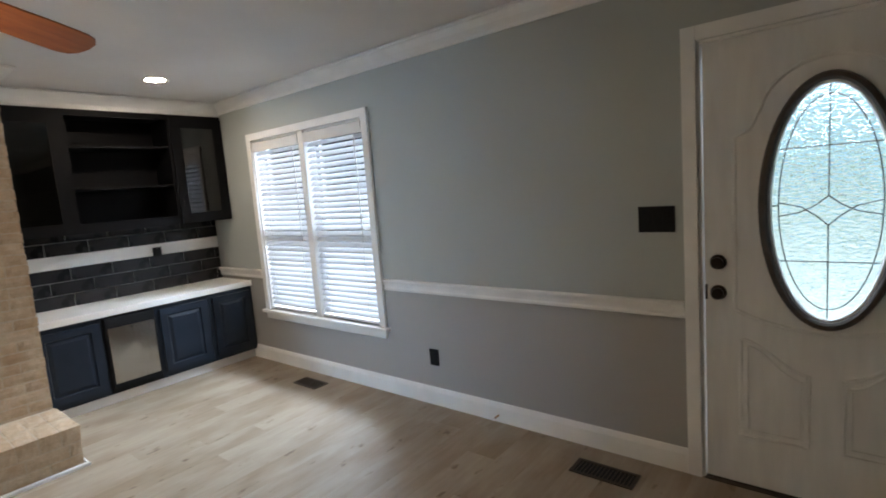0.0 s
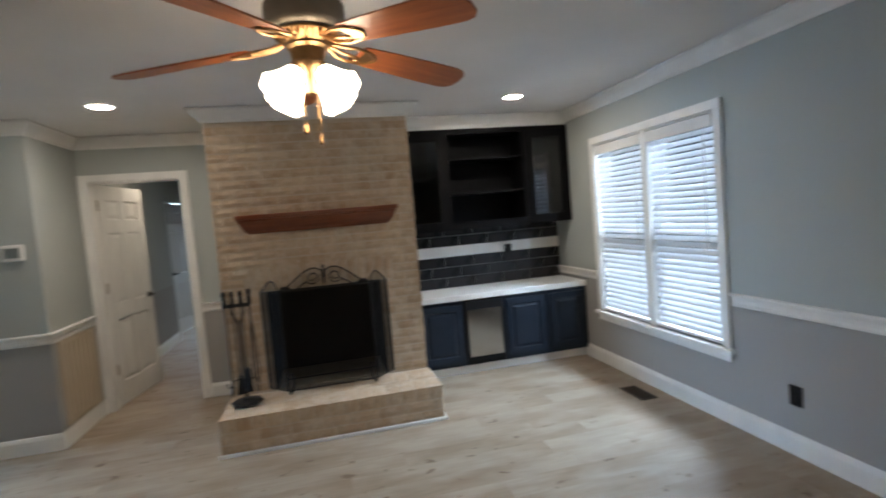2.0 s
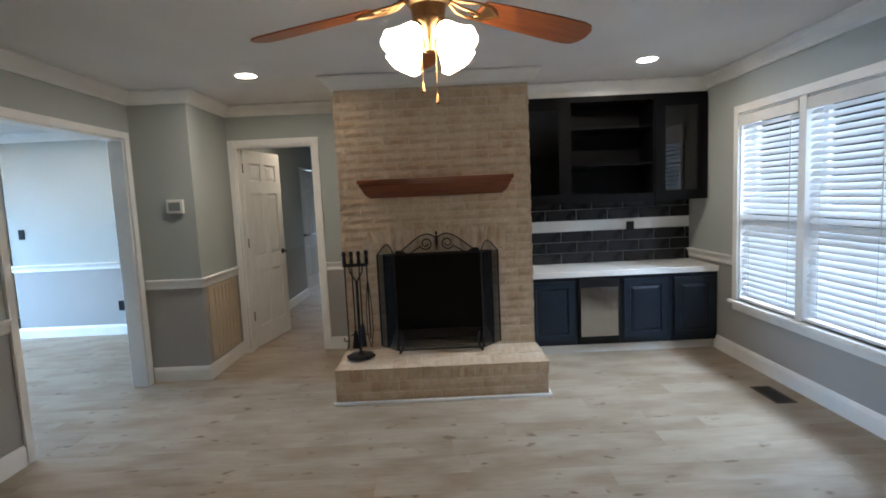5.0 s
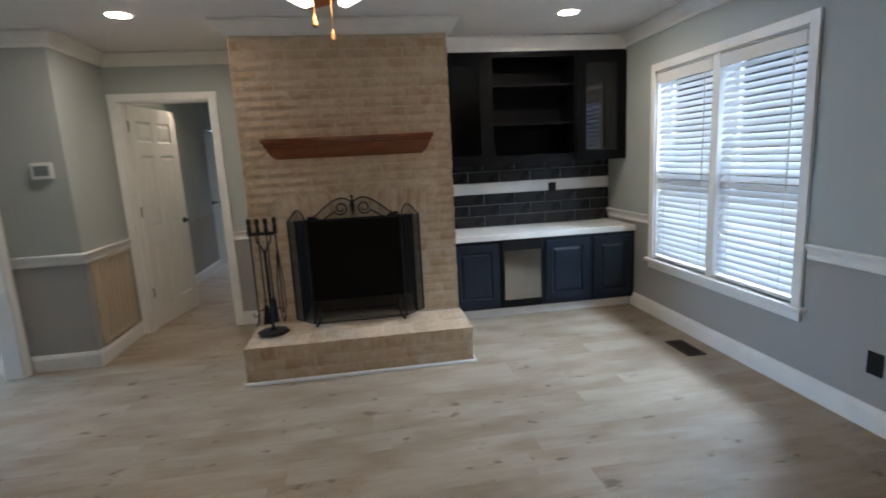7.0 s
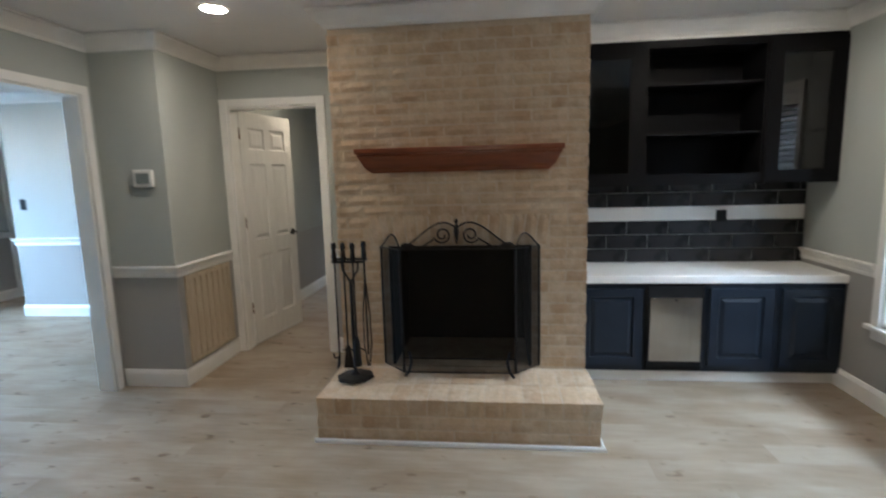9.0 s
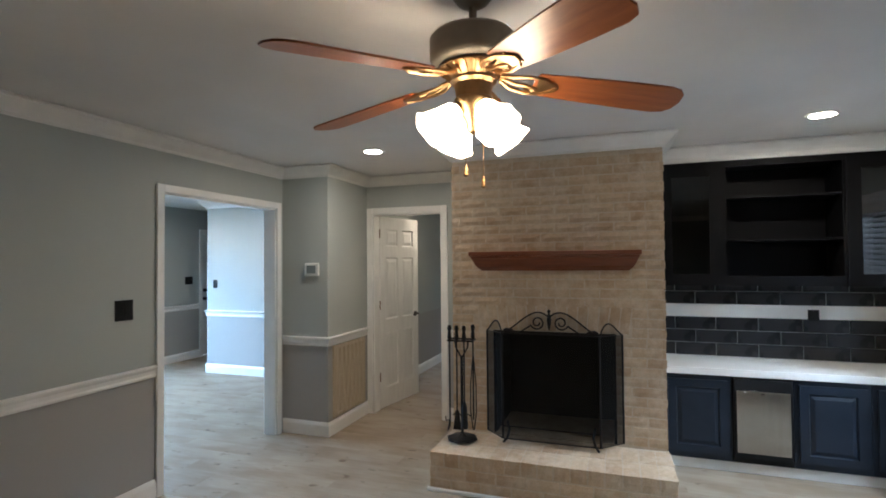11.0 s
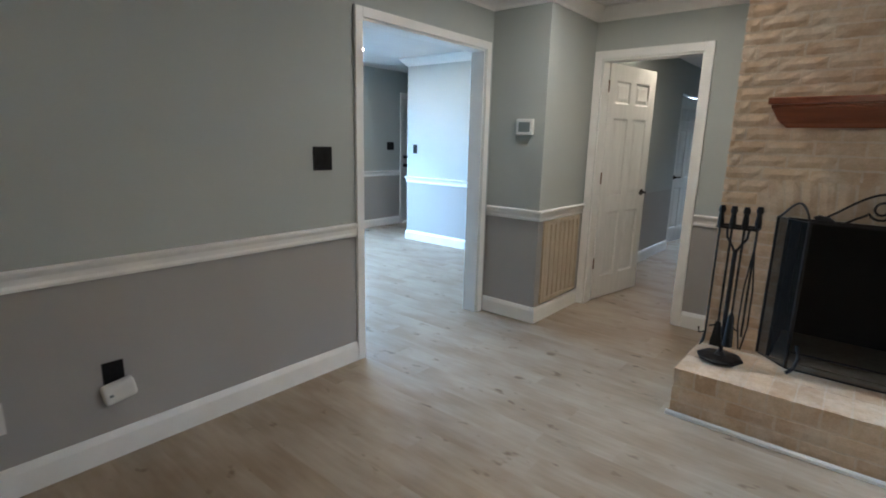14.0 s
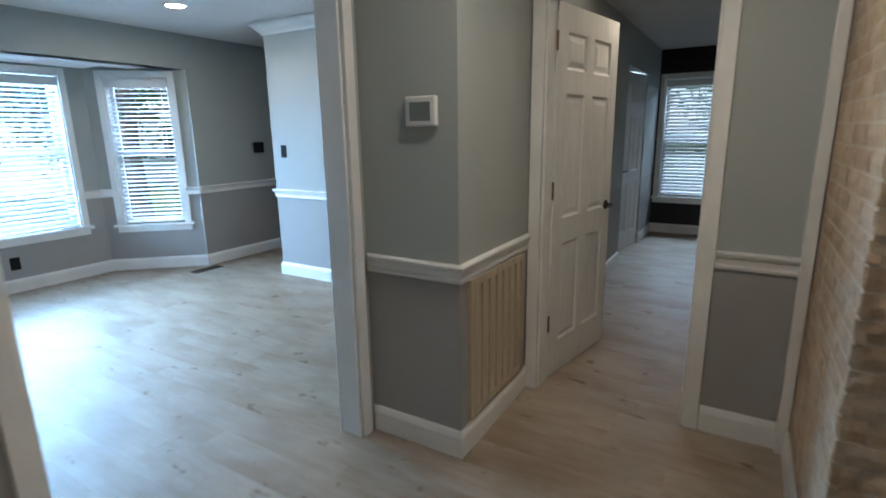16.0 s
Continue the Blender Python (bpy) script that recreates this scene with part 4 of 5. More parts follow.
def fire_tools():
    ob = thing("fireplace_tool_set", pose(-3.778, -0.508, 0.266), "black iron fireplace tool set standing on the hearth", "fireplace tools")
    bm = bmesh.new()
    lathe(bm, [(0.10, 0.0), (0.112, 0.006), (0.112, 0.014), (0.095, 0.022), (0.03, 0.028), (0.012, 0.045)], 8)
    part("base", bm, IRON, ob)
    bm = bmesh.new()
    tube(bm, [(0, 0, 0.03), (0, 0, 0.40), (0, 0, 0.60)], 0.011, 8)
    for s in (-1, 1):
        tube(bm, [(0, 0, 0.58), (0, s * 0.02, 0.62), (0, s * 0.045, 0.66), (0, s * 0.05, 0.715)], 0.006, 6)
        tube(bm, [(0, 0, 0.16), (0, s * 0.03, 0.19), (0, s * 0.07, 0.17)], 0.005, 6)
    part("stand", bm, IRON, ob, "", True)
    bm = bmesh.new()
    tube(bm, [(0.05, -0.09, 0.715), (0.05, 0.09, 0.715), (-0.05, 0.09, 0.715), (-0.05, -0.09, 0.715)], 0.007, 6, True)
    part("rack", bm, IRON, ob)
    for nm, x, y, kind in (("poker", 0.05, -0.075, 0), ("shovel", 0.055, -0.02, 1), ("brush", 0.055, 0.035, 2), ("tongs", -0.02, 0.08, 3)):
        bm = bmesh.new()
        tube(bm, [(x, y, 0.14), (x, y, 0.72)], 0.0055, 6)
        tube(bm, [(x, y, 0.71), (x, y, 0.74), (x, y, 0.785), (x, y, 0.80), (x, y, 0.825)], 0.01, 8, taper=[0.012, 0.016, 0.011, 0.017, 0.012])
        if kind == 0:
            tube(bm, [(x, y, 0.16), (x, y - 0.006, 0.10), (x, y - 0.02, 0.07)], 0.006, 6, taper=[0.006, 0.008, 0.002])
            tube(bm, [(x, y, 0.15), (x, y - 0.03, 0.14), (x, y - 0.035, 0.17)], 0.005, 6)
        elif kind == 1:
            v = box(bm, x - 0.006, x + 0.002, y - 0.03, y + 0.03, 0.085, 0.22)
            for q in v:
                if q.co.z > 0.18:
                    q.co.y = y + (q.co.y - y) * 0.4
        elif kind == 2:
            tube(bm, [(x, y, 0.28), (x, y, 0.25), (x, y, 0.18), (x, y, 0.10)], 0.02, 10, taper=[0.007, 0.017, 0.021, 0.025])
        else:
            for s in (-1, 1):
                tube(bm, [(x, y, 0.62), (x, y + s * 0.02, 0.4), (x, y + s * 0.022, 0.2), (x, y + s * 0.004, 0.07)], 0.004, 6)
        part(nm, bm, IRON, ob, "", True)


fire_tools()

# ---------------------------------------------------------------- built-in cabinets
CL, CRT = FR + 0.004, 2.588


def framed_door(parent, x, y0, y1, z0, z1, mat, glass=None, f=0.055):
    """A cabinet door whose face looks to +x, on a carcass that ends at x."""
    bm = bmesh.new()
    for q in ((y0, y0 + f, z0, z1), (y1 - f, y1, z0, z1), (y0 + f, y1 - f, z0, z0 + f), (y0 + f, y1 - f, z1 - f, z1)):
        box(bm, x, x + 0.019, *q)
    door = part("cabinet_door", bm, mat, parent)
    if glass:
        bm = bmesh.new()
        box(bm, x + 0.006, x + 0.010, y0 + f, y1 - f, z0 + f, z1 - f)
        p = part("glass_pane", bm, glass, door, "dark glass pane")
    else:
        bm = bmesh.new()
        loops = [[bm.verts.new((x + d, y, z)) for y, z in ((y0 + f + o, z0 + f + o), (y1 - f - o, z0 + f + o), (y1 - f - o, z1 - f - o), (y0 + f + o, z1 - f - o))] for o, d in ((0, 0.019), (0.006, 0.008), (0.012, 0.008), (0.035, 0.018))]
        for a, b in zip(loops, loops[1:]):
            for k in range(4):
                bm.faces.new((a[k], a[(k + 1) % 4], b[(k + 1) % 4], b[k]))
        bm.faces.new(loops[-1])
        part("raised_panel", bm, mat, door)
    return door


def base_cabinets():
    spans = ((CL, 1.335), (1.715, 2.165), (2.165, CRT))
    for y0, y1 in spans:
        ob = thing("base_cabinet", pose(0, 0, 0), "navy-black painted base cabinet with a raised-panel door", "cabinet", "built-in base cabinets")
        part("body", soft_box(-4.945, -4.42, y0 + 0.001, y1 - 0.001, 0.085, 0.706, 0.002, 1), NAVY, ob)
        framed_door(ob, -4.4195, y0 + 0.033, y1 - 0.025, 0.13, 0.665, NAVY)
    ob = thing("wine_cooler", pose(0, 0, 0), "small steel-fronted cooler built in between navy cabinets", "mini fridge")
    part("body", soft_box(-4.945, -4.42, 1.336, 1.714, 0.085, 0.706, 0.002, 1), PLASTIC_BLACK, ob)
    d = part("cooler_door", soft_box(-4.419, -4.40, 1.345, 1.705, 0.125, 0.685, 0.004), PLASTIC_BLACK, ob, "black-framed door")
    part("steel_panel", soft_box(-4.3995, -4.394, 1.362, 1.694, 0.163, 0.605, 0.0006, 1), STEEL, d, "brushed steel front")
    part("badge", soft_box(-4.3938, -4.392, 1.515, 1.535, 0.585, 0.592, 0.0008, 1), PLASTIC_BLACK, d)
    structure("toe_kick", soft_box(-4.945, -4.46, CL, CRT, 0.0, 0.084, 0.002, 1), TRIM, "white toe board under the cabinets", "trim")
    top = thing("countertop", pose(-4.949, CL, 0.707), "white laminate counter over navy cabinets", "countertop")
    part("slab", soft_box(0, 0.5385, 0, CRT - CL, 0, 0.046, 0.002, 1), COUNTER, top)
    part("front_edge", soft_box(0.539, 0.554, 0, CRT - CL, -0.004, 0.0465, 0.004), TRIM, top, "white front edge")


base_cabinets()


def backsplash():
    ob = thing("backsplash", pose(0, 0, 0), "black subway tile backsplash with a bare white band", "backsplash", kind="structure")
    bm = bmesh.new()
    box(bm, -4.949, -4.942, CL, CRT, 0.753, 1.345)
    part("grout_bed", bm, GROUT, ob)
    part("white_band", soft_box(-4.9415, -4.936, CL, CRT, 1.074, 1.176, 0.001, 1), TRIM, ob, "white painted band")
    shapes = {}
    h = 0.1065
    for base, n in ((0.755, 3), (1.179, 2)):
        for r in range(n):
            z0 = base + r * h
            z1 = min(z0 + h - 0.005, 1.344)
            y = CL - 0.006 - (0.0 if (r + (base > 1)) % 2 else 0.155)
            while y < CRT:
                a, b = max(y, CL), min(y + 0.300, CRT)
                if b - a > 0.02:
                    key = (round(b - a, 3), round(z1 - z0, 3))
                    if key not in shapes:
                        shapes[key] = mesh_of("tile", soft_box(0, 0.0075, 0, b - a, 0, z1 - z0, 0.0015, 1), TILE)
                    t = new("tile", shapes[key])
                    t.parent = ob
                    t.matrix_basis = pose(-4.9415, a, z0)
                y += 0.305


backsplash()


def upper_cabinet():
    ob = thing("upper_cabinet", pose(0, 0, 0), "glossy black wall cabinet with open shelves between glass doors", "cabinet")
    x0, x1, z0, z1 = -4.948, -4.605, 1.345, 2.30
    for nm, q in (("side", (CL, CL + 0.018, z0, z1)), ("side", (CRT - 0.018, CRT, z0, z1)), ("bottom", (CL + 0.018, CRT - 0.018, z0, z0 + 0.03)), ("top", (CL + 0.018, CRT - 0.018, z1 - 0.03, z1)), ("divider", (1.325, 1.345, z0 + 0.03, z1 - 0.03)), ("divider", (2.105, 2.125, z0 + 0.03, z1 - 0.03))):
        part(nm, soft_box(x0, x1 - 0.02, q[0], q[1], q[2], q[3], 0.001, 1), BLACK_GLOSS, ob)
    part("back", soft_box(x0, x0 + 0.006, CL + 0.018, CRT - 0.018, z0 + 0.03, z1 - 0.03, 0.001, 1), BLACK_GLOSS, ob)
    bm = bmesh.new()
    for q in ((CL, CL + 0.03, z0, z1), (1.31, 1.36, z0, z1), (2.10, 2.145, z0, z1), (CRT - 0.03, CRT, z0, z1)):
        box(bm, x1 - 0.0195, x1, *q)
    for a, b in ((CL + 0.03, 1.31), (1.36, 2.10), (2.145, CRT - 0.03)):
        box(bm, x1 - 0.0195, x1, a, b, z1 - 0.05, z1)
        box(bm, x1 - 0.0195, x1, a, b, z0, z0 + 0.075)
    part("face_frame", bm, BLACK_GLOSS, ob)
    for z in (1.69, 2.02):
        part("shelf", soft_box(x0 + 0.007, x1 - 0.03, 1.346, 2.104, z - 0.01, z + 0.01, 0.002, 1), BLACK_GLOSS, ob)
        for a, b in ((CL + 0.019, 1.324), (2.126, CRT - 0.019)):
            part("inner_shelf", soft_box(x0 + 0.007, x1 - 0.05, a, b, z - 0.008, z + 0.008, 0.002, 1), BLACK_GLOSS, ob)
    for a, b in ((CL + 0.012, 1.325), (2.118, CRT - 0.006)):
        framed_door(ob, x1 + 0.0005, a, b, z0 + 0.004, z1 - 0.03, BLACK_GLOSS, SMOKED, 0.085)


upper_cabinet()
bm = bmesh.new()
box(bm, -4.949, -4.608, CL, CRT, 2.301, 2.418)
structure("soffit", bm, TRIM, "white soffit above the black cabinet", "soffit")
moulding("crown_cabinet", CROWN, (-4.605, CRT), (-4.605, CL), (1, 0), TRIM, -1, -1, "white crown moulding", "crown moulding")

# ---------------------------------------------------------------- ceiling fan


def ceiling_fan():
    ob = thing("ceiling_fan", pose(-1.81, 0.143, TOP), "five-blade ceiling fan with cherry blades and four lit glass shades", "ceiling fan")
    bm = bmesh.new()
    lathe(bm, [(0.066, -0.001), (0.068, -0.01), (0.064, -0.022), (0.05, -0.04), (0.03, -0.052), (0.02, -0.055)], 32)
    part("canopy", bm, PEWTER, ob, "brown metal canopy", True)
    bm = bmesh.new()
    tube(bm, [(0, 0, -0.05), (0, 0, -0.145)], 0.0125, 12)
    part("downrod", bm, PEWTER, ob, "", True)
    bm = bmesh.new()
    lathe(bm, [(0.03, -0.132), (0.095, -0.136), (0.126, -0.146), (0.139, -0.160), (0.139, -0.222), (0.132, -0.236), (0.115, -0.246)], 40)
    part("motor_housing", bm, PEWTER, ob, "brown motor housing", True)
    bm = bmesh.new()
    lathe(bm, [(0.10, -0.245), (0.112, -0.252), (0.112, -0.258), (0.088, -0.264), (0.066, -0.288)], 40)
    for k in range(20):
        a = 2 * math.pi * k / 20
        tube(bm, [(0.108 * math.cos(a), 0.108 * math.sin(a), -0.258), (0.07 * math.cos(a), 0.07 * math.sin(a), -0.282)], 0.005, 5)
    part("vent_ring", bm, BRASS, ob, "ribbed antique brass ring", True)
    bm = bmesh.new()
    lathe(bm, [(0.07, -0.288), (0.074, -0.296), (0.062, -0.305), (0.055, -0.345), (0.062, -0.352), (0.056, -0.385), (0.04, -0.40), (0.026, -0.425), (0.022, -0.455), (0.005, -0.462)], 32)
    part("switch_housing", bm, BRASS, ob, "antique brass switch housing", True)
    blade = bmesh.new()
    out = [(0.20, -0.052), (0.30, -0.060), (0.50, -0.068), (0.60, -0.069), (0.635, -0.060), (0.655, -0.038), (0.662, 0.0), (0.655, 0.038), (0.635, 0.060), (0.60, 0.069), (0.50, 0.068), (0.30, 0.060), (0.20, 0.052), (0.19, 0.03), (0.19, -0.03)]
    lo, hi = [[blade.verts.new((x, y, z)) for x, y in out] for z in (-0.003, 0.003)]
    blade.faces.new(lo[::-1])
    blade.faces.new(hi)
    for k in range(len(out)):
        blade.faces.new((lo[k], lo[(k + 1) % len(out)], hi[(k + 1) % len(out)], hi[k]))
    blade_me = mesh_of("blade", blade, BLADE)
    arm = bmesh.new()
    for s in (-1, 1):
        tube(arm, [(0.085, s * 0.012, 0.008), (0.12, s * 0.03, -0.004), (0.17, s * 0.042, -0.006), (0.22, s * 0.036, -0.006), (0.255, s * 0.012, -0.006), (0.262, 0, -0.006)], 0.0065, 6)
    tube(arm, [(0.085, 0, 0.008), (0.13, 0, -0.006), (0.165, 0, -0.008), (0.20, 0.012, -0.008), (0.185, 0.025, -0.008), (0.165, 0.015, -0.008)], 0.006, 6)
    box(arm, 0.20, 0.25, -0.03, 0.03, -0.0075, -0.0035)
    arm_me = mesh_of("blade_iron", arm, BRASS, True)
    for k in range(5):
        m = pose(0, 0, -0.285, 0, 0, -31 + 72 * k)
        b = new("blade", blade_me)
        b.parent, b.matrix_basis = ob, m @ pose(0, 0, 0.008, 0, 6, 0) @ pose(0, 0, 0, -12, 0, 0) @ Matrix.Diagonal((1.03, 1.1, 1, 1))
        tagged(b, "glossy cherry-stained blade")
        i = new("blade_iron", arm_me)
        i.parent, i.matrix_basis = b, pose(0, 0, 0.0)
        tagged(i, "scrolled brass blade iron")
    bell = bmesh.new()
    prof = [(0.024, 0.0), (0.034, -0.008), (0.042, -0.03), (0.05, -0.06), (0.058, -0.09), (0.068, -0.113), (0.076, -0.124), (0.072, -0.122), (0.054, -0.088), (0.046, -0.058), (0.038, -0.03), (0.028, -0.01)]
    lathe(bell, prof, 36, False, lambda j, a: 0.004 * math.cos(6 * a) * (1 if 4 <= j <= 8 else 0.2))
    bell_me = mesh_of("glass_shade", bell, SHADE, True)
    bulb = bmesh.new()
    lathe(bulb, [(0.012, 0.0), (0.014, -0.03), (0.028, -0.06), (0.026, -0.078), (0.012, -0.09), (0.002, -0.092)], 16)
    bulb_me = mesh_of("bulb", bulb, BULB, True)
    for k in range(4):
        m = pose(0, 0, -0.398, 0, 0, 45 + 90 * k) @ pose(0.062, 0, 0.008, 0, -46, 0) @ Matrix.Diagonal((0.9, 0.9, 0.92, 1))
        fit_ = bmesh.new()
        tube(fit_, [(-0.03, 0, 0.03), (0, 0, 0.012), (0, 0, -0.006)], 0.016, 10, taper=[0.012, 0.022, 0.026])
        fit_.transform(m)
        h = part("lamp_holder", fit_, BRASS, ob, "brass lamp holder", True)
        s = new("glass_shade", bell_me)
        s.parent, s.matrix_basis = h, m
        tagged(s, "lit frosted tulip shade")
        q = new("bulb", bulb_me)
        q.parent, q.matrix_basis = h, m
    for x, y, z in ((-0.04, 0.02, -0.615), (-0.01, -0.03, -0.58)):
        bm = bmesh.new()
        tube(bm, [(x, y, -0.40), (x, y, z + 0.02)], 0.0016, 5)
        tube(bm, [(x, y, z + 0.025), (x, y, z + 0.01), (x, y, z - 0.008), (x, y, z - 0.014)], 0.008, 8, taper=[0.002, 0.006, 0.0095, 0.004])
        part("pull_chain", bm, BRASS, ob, "brass pull chain with a wooden bob", True)


BULB = lamp_glow("lit_bulb", (1.0, 0.78, 0.5), 30.0)
ceiling_fan()


def downlight(x, y, glow=DOWNLIGHT):
    ob = thing("recessed_downlight", pose(x, y, TOP), "white recessed ceiling downlight, switched on", "ceiling light", "recessed downlights")
    bm = bmesh.new()
    lathe(bm, [(0.088, -0.0005), (0.088, -0.004), (0.08, -0.008), (0.068, -0.006), (0.066, -0.0015)], 32, False)
    part("trim_ring", bm, PLASTIC_WHITE, ob, "", True)
    bm = bmesh.new()
    lathe(bm, [(0.001, -0.003), (0.066, -0.003), (0.066, -0.0008), (0.001, -0.0008)], 32, False)
    part("diffuser", bm, glow, ob, "lit round diffuser")


for x, y in ((-3.83, -1.235), (-3.89, 1.755), (-5.12, -4.95), (-5.125, -3.76)):
    downlight(x, y)
# unseen hall lamp, added to brighten the open door; guessed from the warm floor
downlight(-5.95, -1.40, UNSEEN_HALL_LIGHT)

# ---------------------------------------------------------------- plates, vents and small things


def plate(m, w, h, rockers, label, mat=PLASTIC_BLACK, kind="switch"):
    """Wall plate in local axes: x along the wall, y out of it, z up, about its centre."""
    name = "outlet" if kind == "outlet" else "light_switch" if kind == "switch" else "blank_plate"
    ob = thing(name, m, label, name.replace("_", " "))
    part("cover_plate", soft_box(-w / 2, w / 2, 0.001, 0.007, -h / 2, h / 2, 0.002), mat, ob)
    for k in range(rockers):
        x = (k - (rockers - 1) / 2) * 0.046
        if kind == "switch":
            part("rocker", soft_box(x - 0.016, x + 0.016, 0.007, 0.0105, -0.033, 0.033, 0.0015, 1), mat, ob)
        elif kind == "outlet":
            for s in (-1, 1):
                p = part("socket", soft_box(-0.016, 0.016, 0.007, 0.009, s * 0.02 - 0.013, s * 0.02 + 0.013, 0.0015, 1), mat, ob)
                for u in (-0.006, 0.006):
                    part("slot", soft_box(u - 0.001, u + 0.001, 0.0088, 0.0092, s * 0.02 - 0.004, s * 0.02 + 0.005, 0.0001, 1), IRON, p)
    return ob


plate(pose(-0.685, 2.59, 1.256, 0, 0, 180), 0.168, 0.125, 3, "black triple rocker switch beside the front door")
plate(pose(-2.165, 2.59, 0.34, 0, 0, 180), 0.078, 0.115, 1, "black outlet on the wall under the window", kind="outlet")
plate(pose(-2.61, -2.36, 1.262), 0.122, 0.128, 2, "black double rocker switch beside the wide opening")
plate(pose(-1.507, -2.36, 0.375), 0.08, 0.12, 1, "black outlet low on the grey wall", kind="outlet")
plate(pose(-1.107, -2.36, 0.33), 0.075, 0.125, 0, "blank white plate low on the grey wall", PLASTIC_WHITE, "blank")
plate(pose(-5.98, -4.81, 1.25, 0, 0, -90), 0.072, 0.118, 1, "dark grey switch on the kitchen partition")
plate(pose(-5.98, -3.72, 0.35, 0, 0, -90), 0.075, 0.118, 1, "black outlet low on the kitchen partition", kind="outlet")
plate(pose(-6.645, -5.98, 1.265), 0.15, 0.125, 3, "black triple switch beside the kitchen door")
plate(pose(-4.34, -6.70, 0.27), 0.078, 0.118, 1, "black outlet under the bay window", kind="outlet")
plate(pose(-4.934, 2.005, 1.103, 0, 0, -90), 0.075, 0.085, 1, "black outlet in the white band above the counter", kind="outlet")

ob = thing("air_freshener", pose(-1.512, -2.36, 0.312, 0, 9, 0), "white plug-in air freshener in the black outlet", "air freshener")
bm = soft_box(-0.062, 0.062, 0.008, 0.058, -0.042, 0.042, 0.02, 4)
part("case", bm, PLASTIC_WHITE, ob, "", True)
part("sensor", soft_box(0.028, 0.044, 0.0575, 0.0595, -0.006, 0.006, 0.001, 1), SCREEN_GREY, ob)

ob = thing("thermostat", pose(-4.20, -2.035, 1.485, 0, 0, -90), "white thermostat with a grey display on the column", "thermostat")
part("case", soft_box(-0.071, 0.071, 0.001, 0.028, -0.058, 0.058, 0.009, 3), PLASTIC_WHITE, ob, "", True)
part("display", soft_box(-0.048, 0.048, 0.0275, 0.0295, -0.036, 0.036, 0.001, 1), SCREEN_GREY, ob, "grey display")


def register(x, y, lx, ly, label):
    ob = thing("floor_register", pose(x, y, 0.0), label, "floor vent", "floor registers")
    bm = bmesh.new()
    for q in ((-lx / 2, lx / 2, -ly / 2, -ly / 2 + 0.016), (-lx / 2, lx / 2, ly / 2 - 0.016, ly / 2), (-lx / 2, -lx / 2 + 0.016, -ly / 2 + 0.016, ly / 2 - 0.016), (lx / 2 - 0.016, lx / 2, -ly / 2 + 0.016, ly / 2 - 0.016)):
        box(bm, *q, 0.0, 0.006)
    part("frame", bm, VENT, ob)
    part("well", soft_box(-lx / 2 + 0.016, lx / 2 - 0.016, -ly / 2 + 0.016, ly / 2 - 0.016, 0.0, 0.0015, 0.0004, 1), PLASTIC_BLACK, ob)
    n = int((lx - 0.04) / 0.02)
    me = mesh_of("louvre", soft_box(-0.003, 0.003, -ly / 2 + 0.017, ly / 2 - 0.017, 0.0016, 0.005, 0.0008, 1), VENT)
    for k in range(n):
        s = new("louvre", me)
        s.parent, s.matrix_basis = ob, pose(-lx / 2 + 0.03 + k * 0.02, 0, 0)


register(-3.345, 2.39, 0.29, 0.135, "brown metal floor register under the window")
register(-0.905, 2.365, 0.32, 0.135, "brown metal floor register near the front door")
register(-5.69, -5.83, 0.32, 0.12, "brown metal floor register in the kitchen")

ob = thing("door_stop", pose(-1.66, 2.574, 0.045), "small white spring door stop on the baseboard", "door stop")
bm = bmesh.new()
tube(bm, [(0, 0, 0), (0, -0.055, 0)], 0.006, 8)
part("spring", bm, BRASS, ob)
bm = bmesh.new()
tube(bm, [(0, -0.054, 0), (0, -0.068, 0)], 0.009, 8)
part("tip", bm, PLASTIC_WHITE, ob)

# wooden return-air grille on the column's side
ob = thing("return_air_grille", pose(-4.57, -1.88, 0.468), "raw pine return-air grille with upright slats", "air grille")
gw, gh = 0.30, 0.325
for nm, q in (("frame_side", (-gw, -gw + 0.035, -gh, gh)), ("frame_side", (gw - 0.035, gw, -gh, gh)), ("frame_rail", (-gw + 0.035, gw - 0.035, -gh, -gh + 0.035)), ("frame_rail", (-gw + 0.035, gw - 0.035, gh - 0.035, gh))):
    part(nm, soft_box(q[0], q[1], 0.001, 0.018, q[2], q[3], 0.003), GRILLE, ob)
part("backing", soft_box(-gw + 0.03, gw - 0.03, 0.0008, 0.003, -gh + 0.03, gh - 0.03, 0.0005, 1), GRILLE, ob)
me = mesh_of("slat", soft_box(-0.030, 0.030, 0.003, 0.015, -gh + 0.0355, gh - 0.0355, 0.002, 1), GRILLE)
for k in range(7):
    s = new("slat", me)
    s.parent, s.matrix_basis = ob, pose(-gw + 0.035 + 0.038 + k * 0.0757, 0, 0, 0, 0, 0)

# ---------------------------------------------------------------- outside


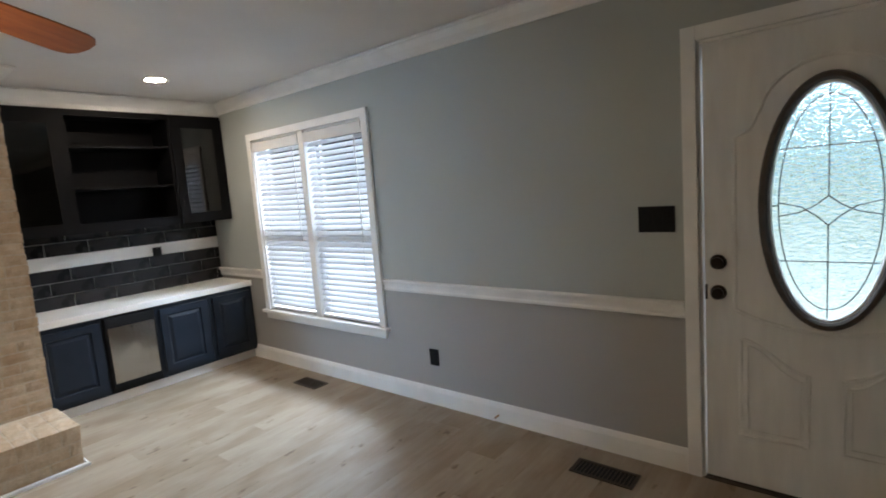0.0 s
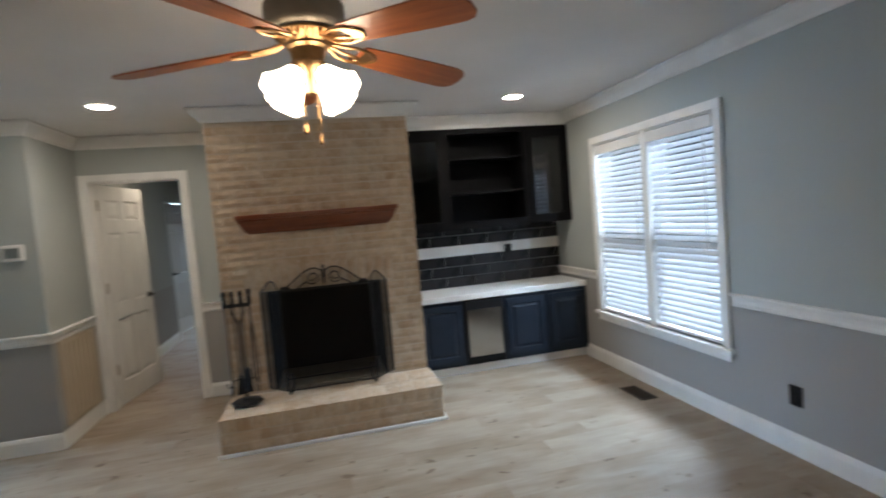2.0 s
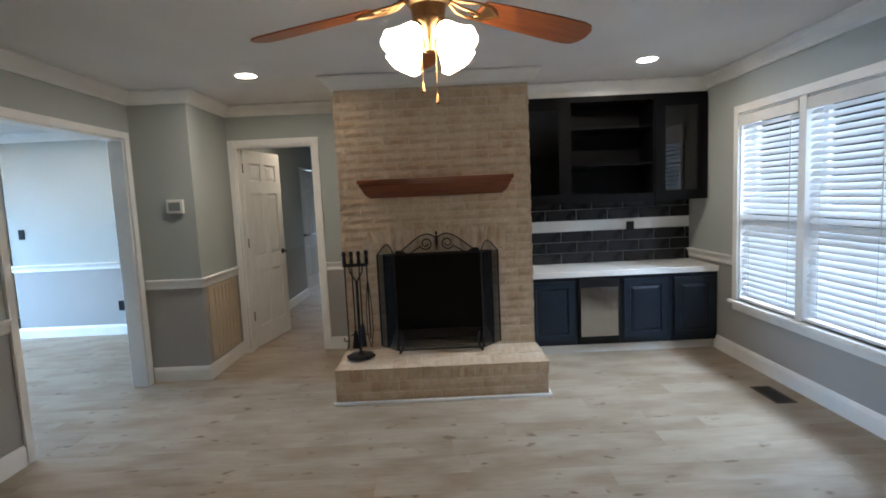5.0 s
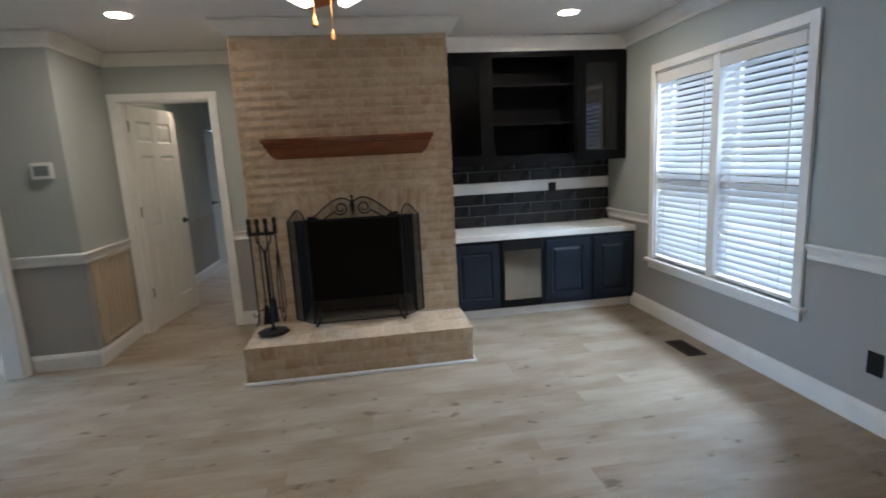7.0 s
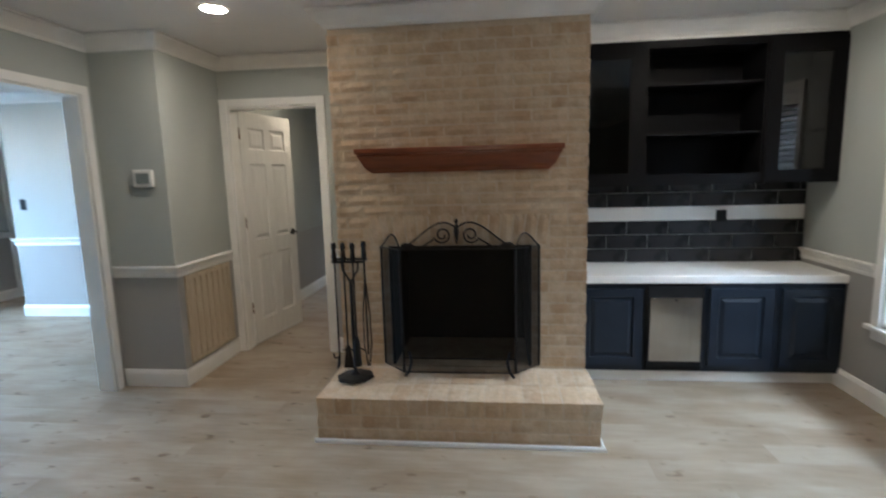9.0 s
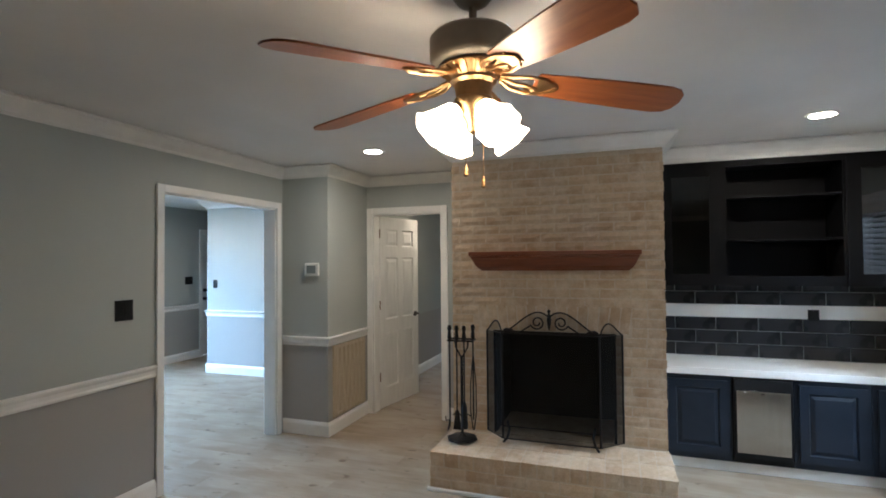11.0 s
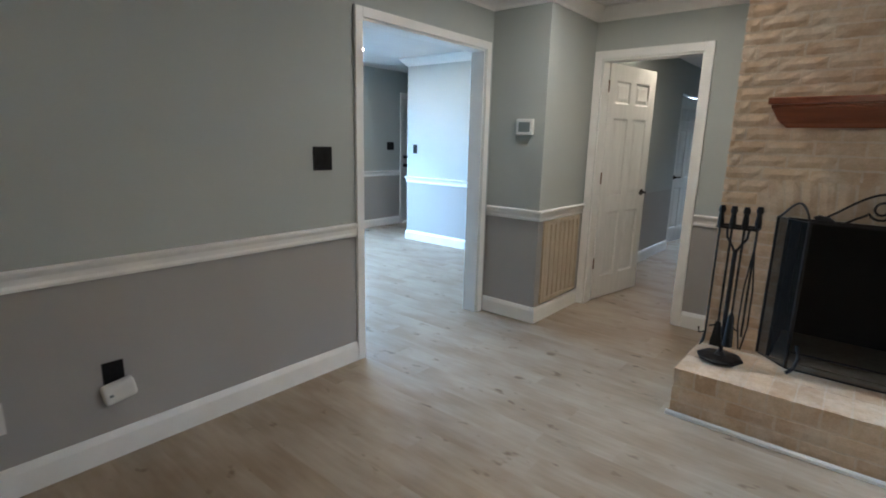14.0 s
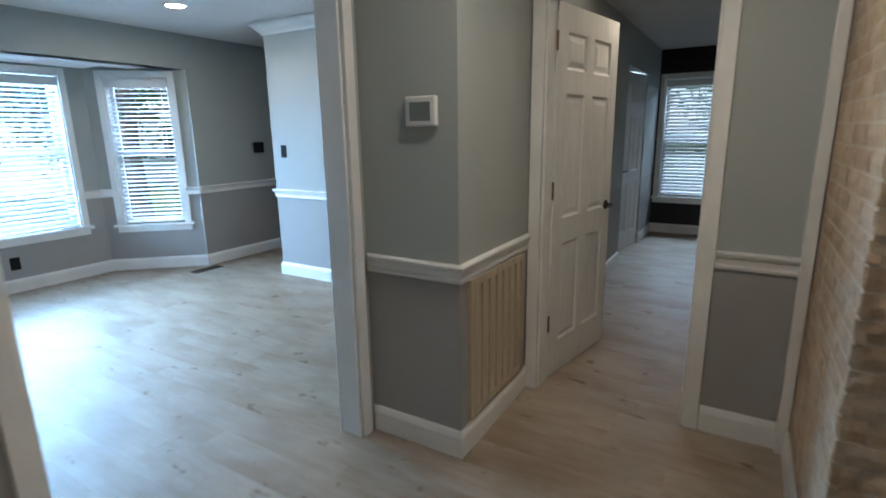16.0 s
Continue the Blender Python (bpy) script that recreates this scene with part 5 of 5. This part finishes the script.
def tree(x, y, h, seed):
    rnd = random.Random(seed)
    ob = thing("tree", pose(x, y, -0.32), "leafy garden tree outside the house", "tree", "garden trees")
    bm = bmesh.new()
    tube(bm, [(0, 0, 0), (0.05, 0, h * 0.25), (-0.05, 0.05, h * 0.55), (0, 0, h * 0.85)], 0.2, 8, taper=[0.22, 0.16, 0.11, 0.03])
    tips = []
    for k in range(11):
        a, z = rnd.uniform(0, 6.28), h * rnd.uniform(0.3, 0.75)
        r = h * rnd.uniform(0.18, 0.34)
        tip = Vector((r * math.cos(a), r * math.sin(a), z + h * rnd.uniform(0.05, 0.2)))
        tube(bm, [(0, 0, z), tip * 0.5 + Vector((0, 0, z * 0.5)), tip], 0.05, 5, taper=[0.07, 0.045, 0.015])
        tips.append(tip)
    part("trunk", bm, BARK, ob)
    verts, faces = [], []
    for k in range(2600):
        t = rnd.choice(tips)
        c = t * rnd.uniform(0.7, 1.05) + Vector((rnd.gauss(0, 1), rnd.gauss(0, 1), rnd.gauss(0, 0.8))) * h * 0.085
        u = Vector((rnd.gauss(0, 1), rnd.gauss(0, 1), rnd.gauss(0, 1))).normalized()
        w = u.orthogonal().normalized()
        s = h * rnd.uniform(0.012, 0.022)
        i = len(verts)
        verts += [c - u * s, c + w * s * 0.5, c + u * s, c - w * s * 0.5]
        faces.append((i, i + 1, i + 2, i + 3))
    me = bpy.data.meshes.new("crown")
    me.from_pydata(verts, [], faces)
    me.materials.append(LEAF)
    c = new("crown", me)
    c.parent = ob
    tagged(c, "green leaves", kind="stuff")


for i, (x, y, h) in enumerate(((-4.6, 8.5, 6.5), (-8.5, 11, 8), (4, 10.5, 7), (-13, 12, 9), (-7.6, -10.5, 6), (-10.5, -13, 8), (-15, -3.5, 7), (-16, 1, 8), (-13.5, -0.6, 5))):
    tree(x, y, h, 11 + i)


def house(m):
    ob = thing("neighbour_house", m, "pale sided house with a grey roof across the lawn", "house")
    bm = bmesh.new()
    box(bm, -6, 6, -4, 4, 0, 3)
    part("wall", bm, SIDING, ob)
    bm = bmesh.new()
    v = [bm.verts.new(p) for p in ((-6.4, -4.5, 3), (6.4, -4.5, 3), (6.4, 4.5, 3), (-6.4, 4.5, 3), (-6.4, 0, 5.2), (6.4, 0, 5.2))]
    for f in ((0, 1, 5, 4), (3, 4, 5, 2), (0, 4, 3), (1, 2, 5), (0, 3, 2, 1)):
        bm.faces.new([v[i] for i in f])
    part("roof", bm, ROOFING, ob)
    for x in (-4, -1.5, 1.5, 4):
        for s in (-1, 1):
            w = part("window", soft_box(x - 0.5, x + 0.5, s * 4.0 - 0.05, s * 4.0 + 0.05, 0.9, 2.3, 0.01, 1), TRIM, ob)
            part("pane", soft_box(x - 0.42, x + 0.42, s * 4.06 - 0.01, s * 4.06 + 0.01, 0.98, 2.22, 0.002, 1), BLACK_GLOSS, w)


house(pose(-12, 30, -0.32))
house(pose(-14, -24, -0.32, 0, 0, 20))

# ---------------------------------------------------------------- floor planks, laid along y
FLOOR = bpy.data.objects["floor"]
PW, PL = 0.182, 1.22
plank_bm = bmesh.new()
box(plank_bm, 0.0001, PW - 0.0001, 0.0001, PL - 0.0001, -0.0075, -0.0003)
top = [v for v in plank_bm.verts if v.co.z > -0.0006]
low = {v: v.co.copy() for v in top}
ring = [plank_bm.verts.new((x, y, 0.0)) for x, y in ((0.0015, 0.0015), (PW - 0.0015, 0.0015), (PW - 0.0015, PL - 0.0015), (0.0015, PL - 0.0015))]
corner = [min(top, key=lambda v, r=r: (v.co.xy - r.co.xy).length) for r in ring]
for f in [f for f in plank_bm.faces if all(v in low for v in f.verts)]:
    plank_bm.faces.remove(f)
for k in range(4):
    plank_bm.faces.new((corner[k], corner[(k + 1) % 4], ring[(k + 1) % 4], ring[k]))
plank_bm.faces.new(ring)
plank_me = mesh_of("plank", plank_bm, PLANK)
near_planks, far_v, far_f = 0, [], []
rnd = random.Random(5)
nx = int((2.6 + 10.0) / PW) + 1
for i in range(nx):
    x = -10.0 + i * PW
    y = -7.2 - rnd.uniform(0, PL)
    while y < 2.59:
        if -4.95 < x < -0.2 and -2.6 - PL * 0.5 < y < 2.59 and near_planks < 300:
            near_planks += 1
            p = new("plank", plank_me)
            p.parent, p.matrix_basis = FLOOR, pose(x, y, 0) @ Matrix.Diagonal((1, min(1, (2.6 - y) / PL), 1, 1))
        elif y > -6.75 or -5.2 < x < -3.0:
            k = len(far_v)
            far_v += [(v.co.x + x, min(2.6, max(-6.76 if -5.3 < x < -3.1 else -6.1, v.co.y + y)), v.co.z) for v in plank_me.vertices]
            far_f += [tuple(k + q for q in f.vertices) for f in plank_me.polygons]
        y += PL
me = bpy.data.meshes.new("planks")
me.from_pydata(far_v, [], far_f)
me.materials.append(PLANK)
o = new("far_planks", me)
o.parent = FLOOR
tagged(o, "pale oak-look planks", kind="stuff")
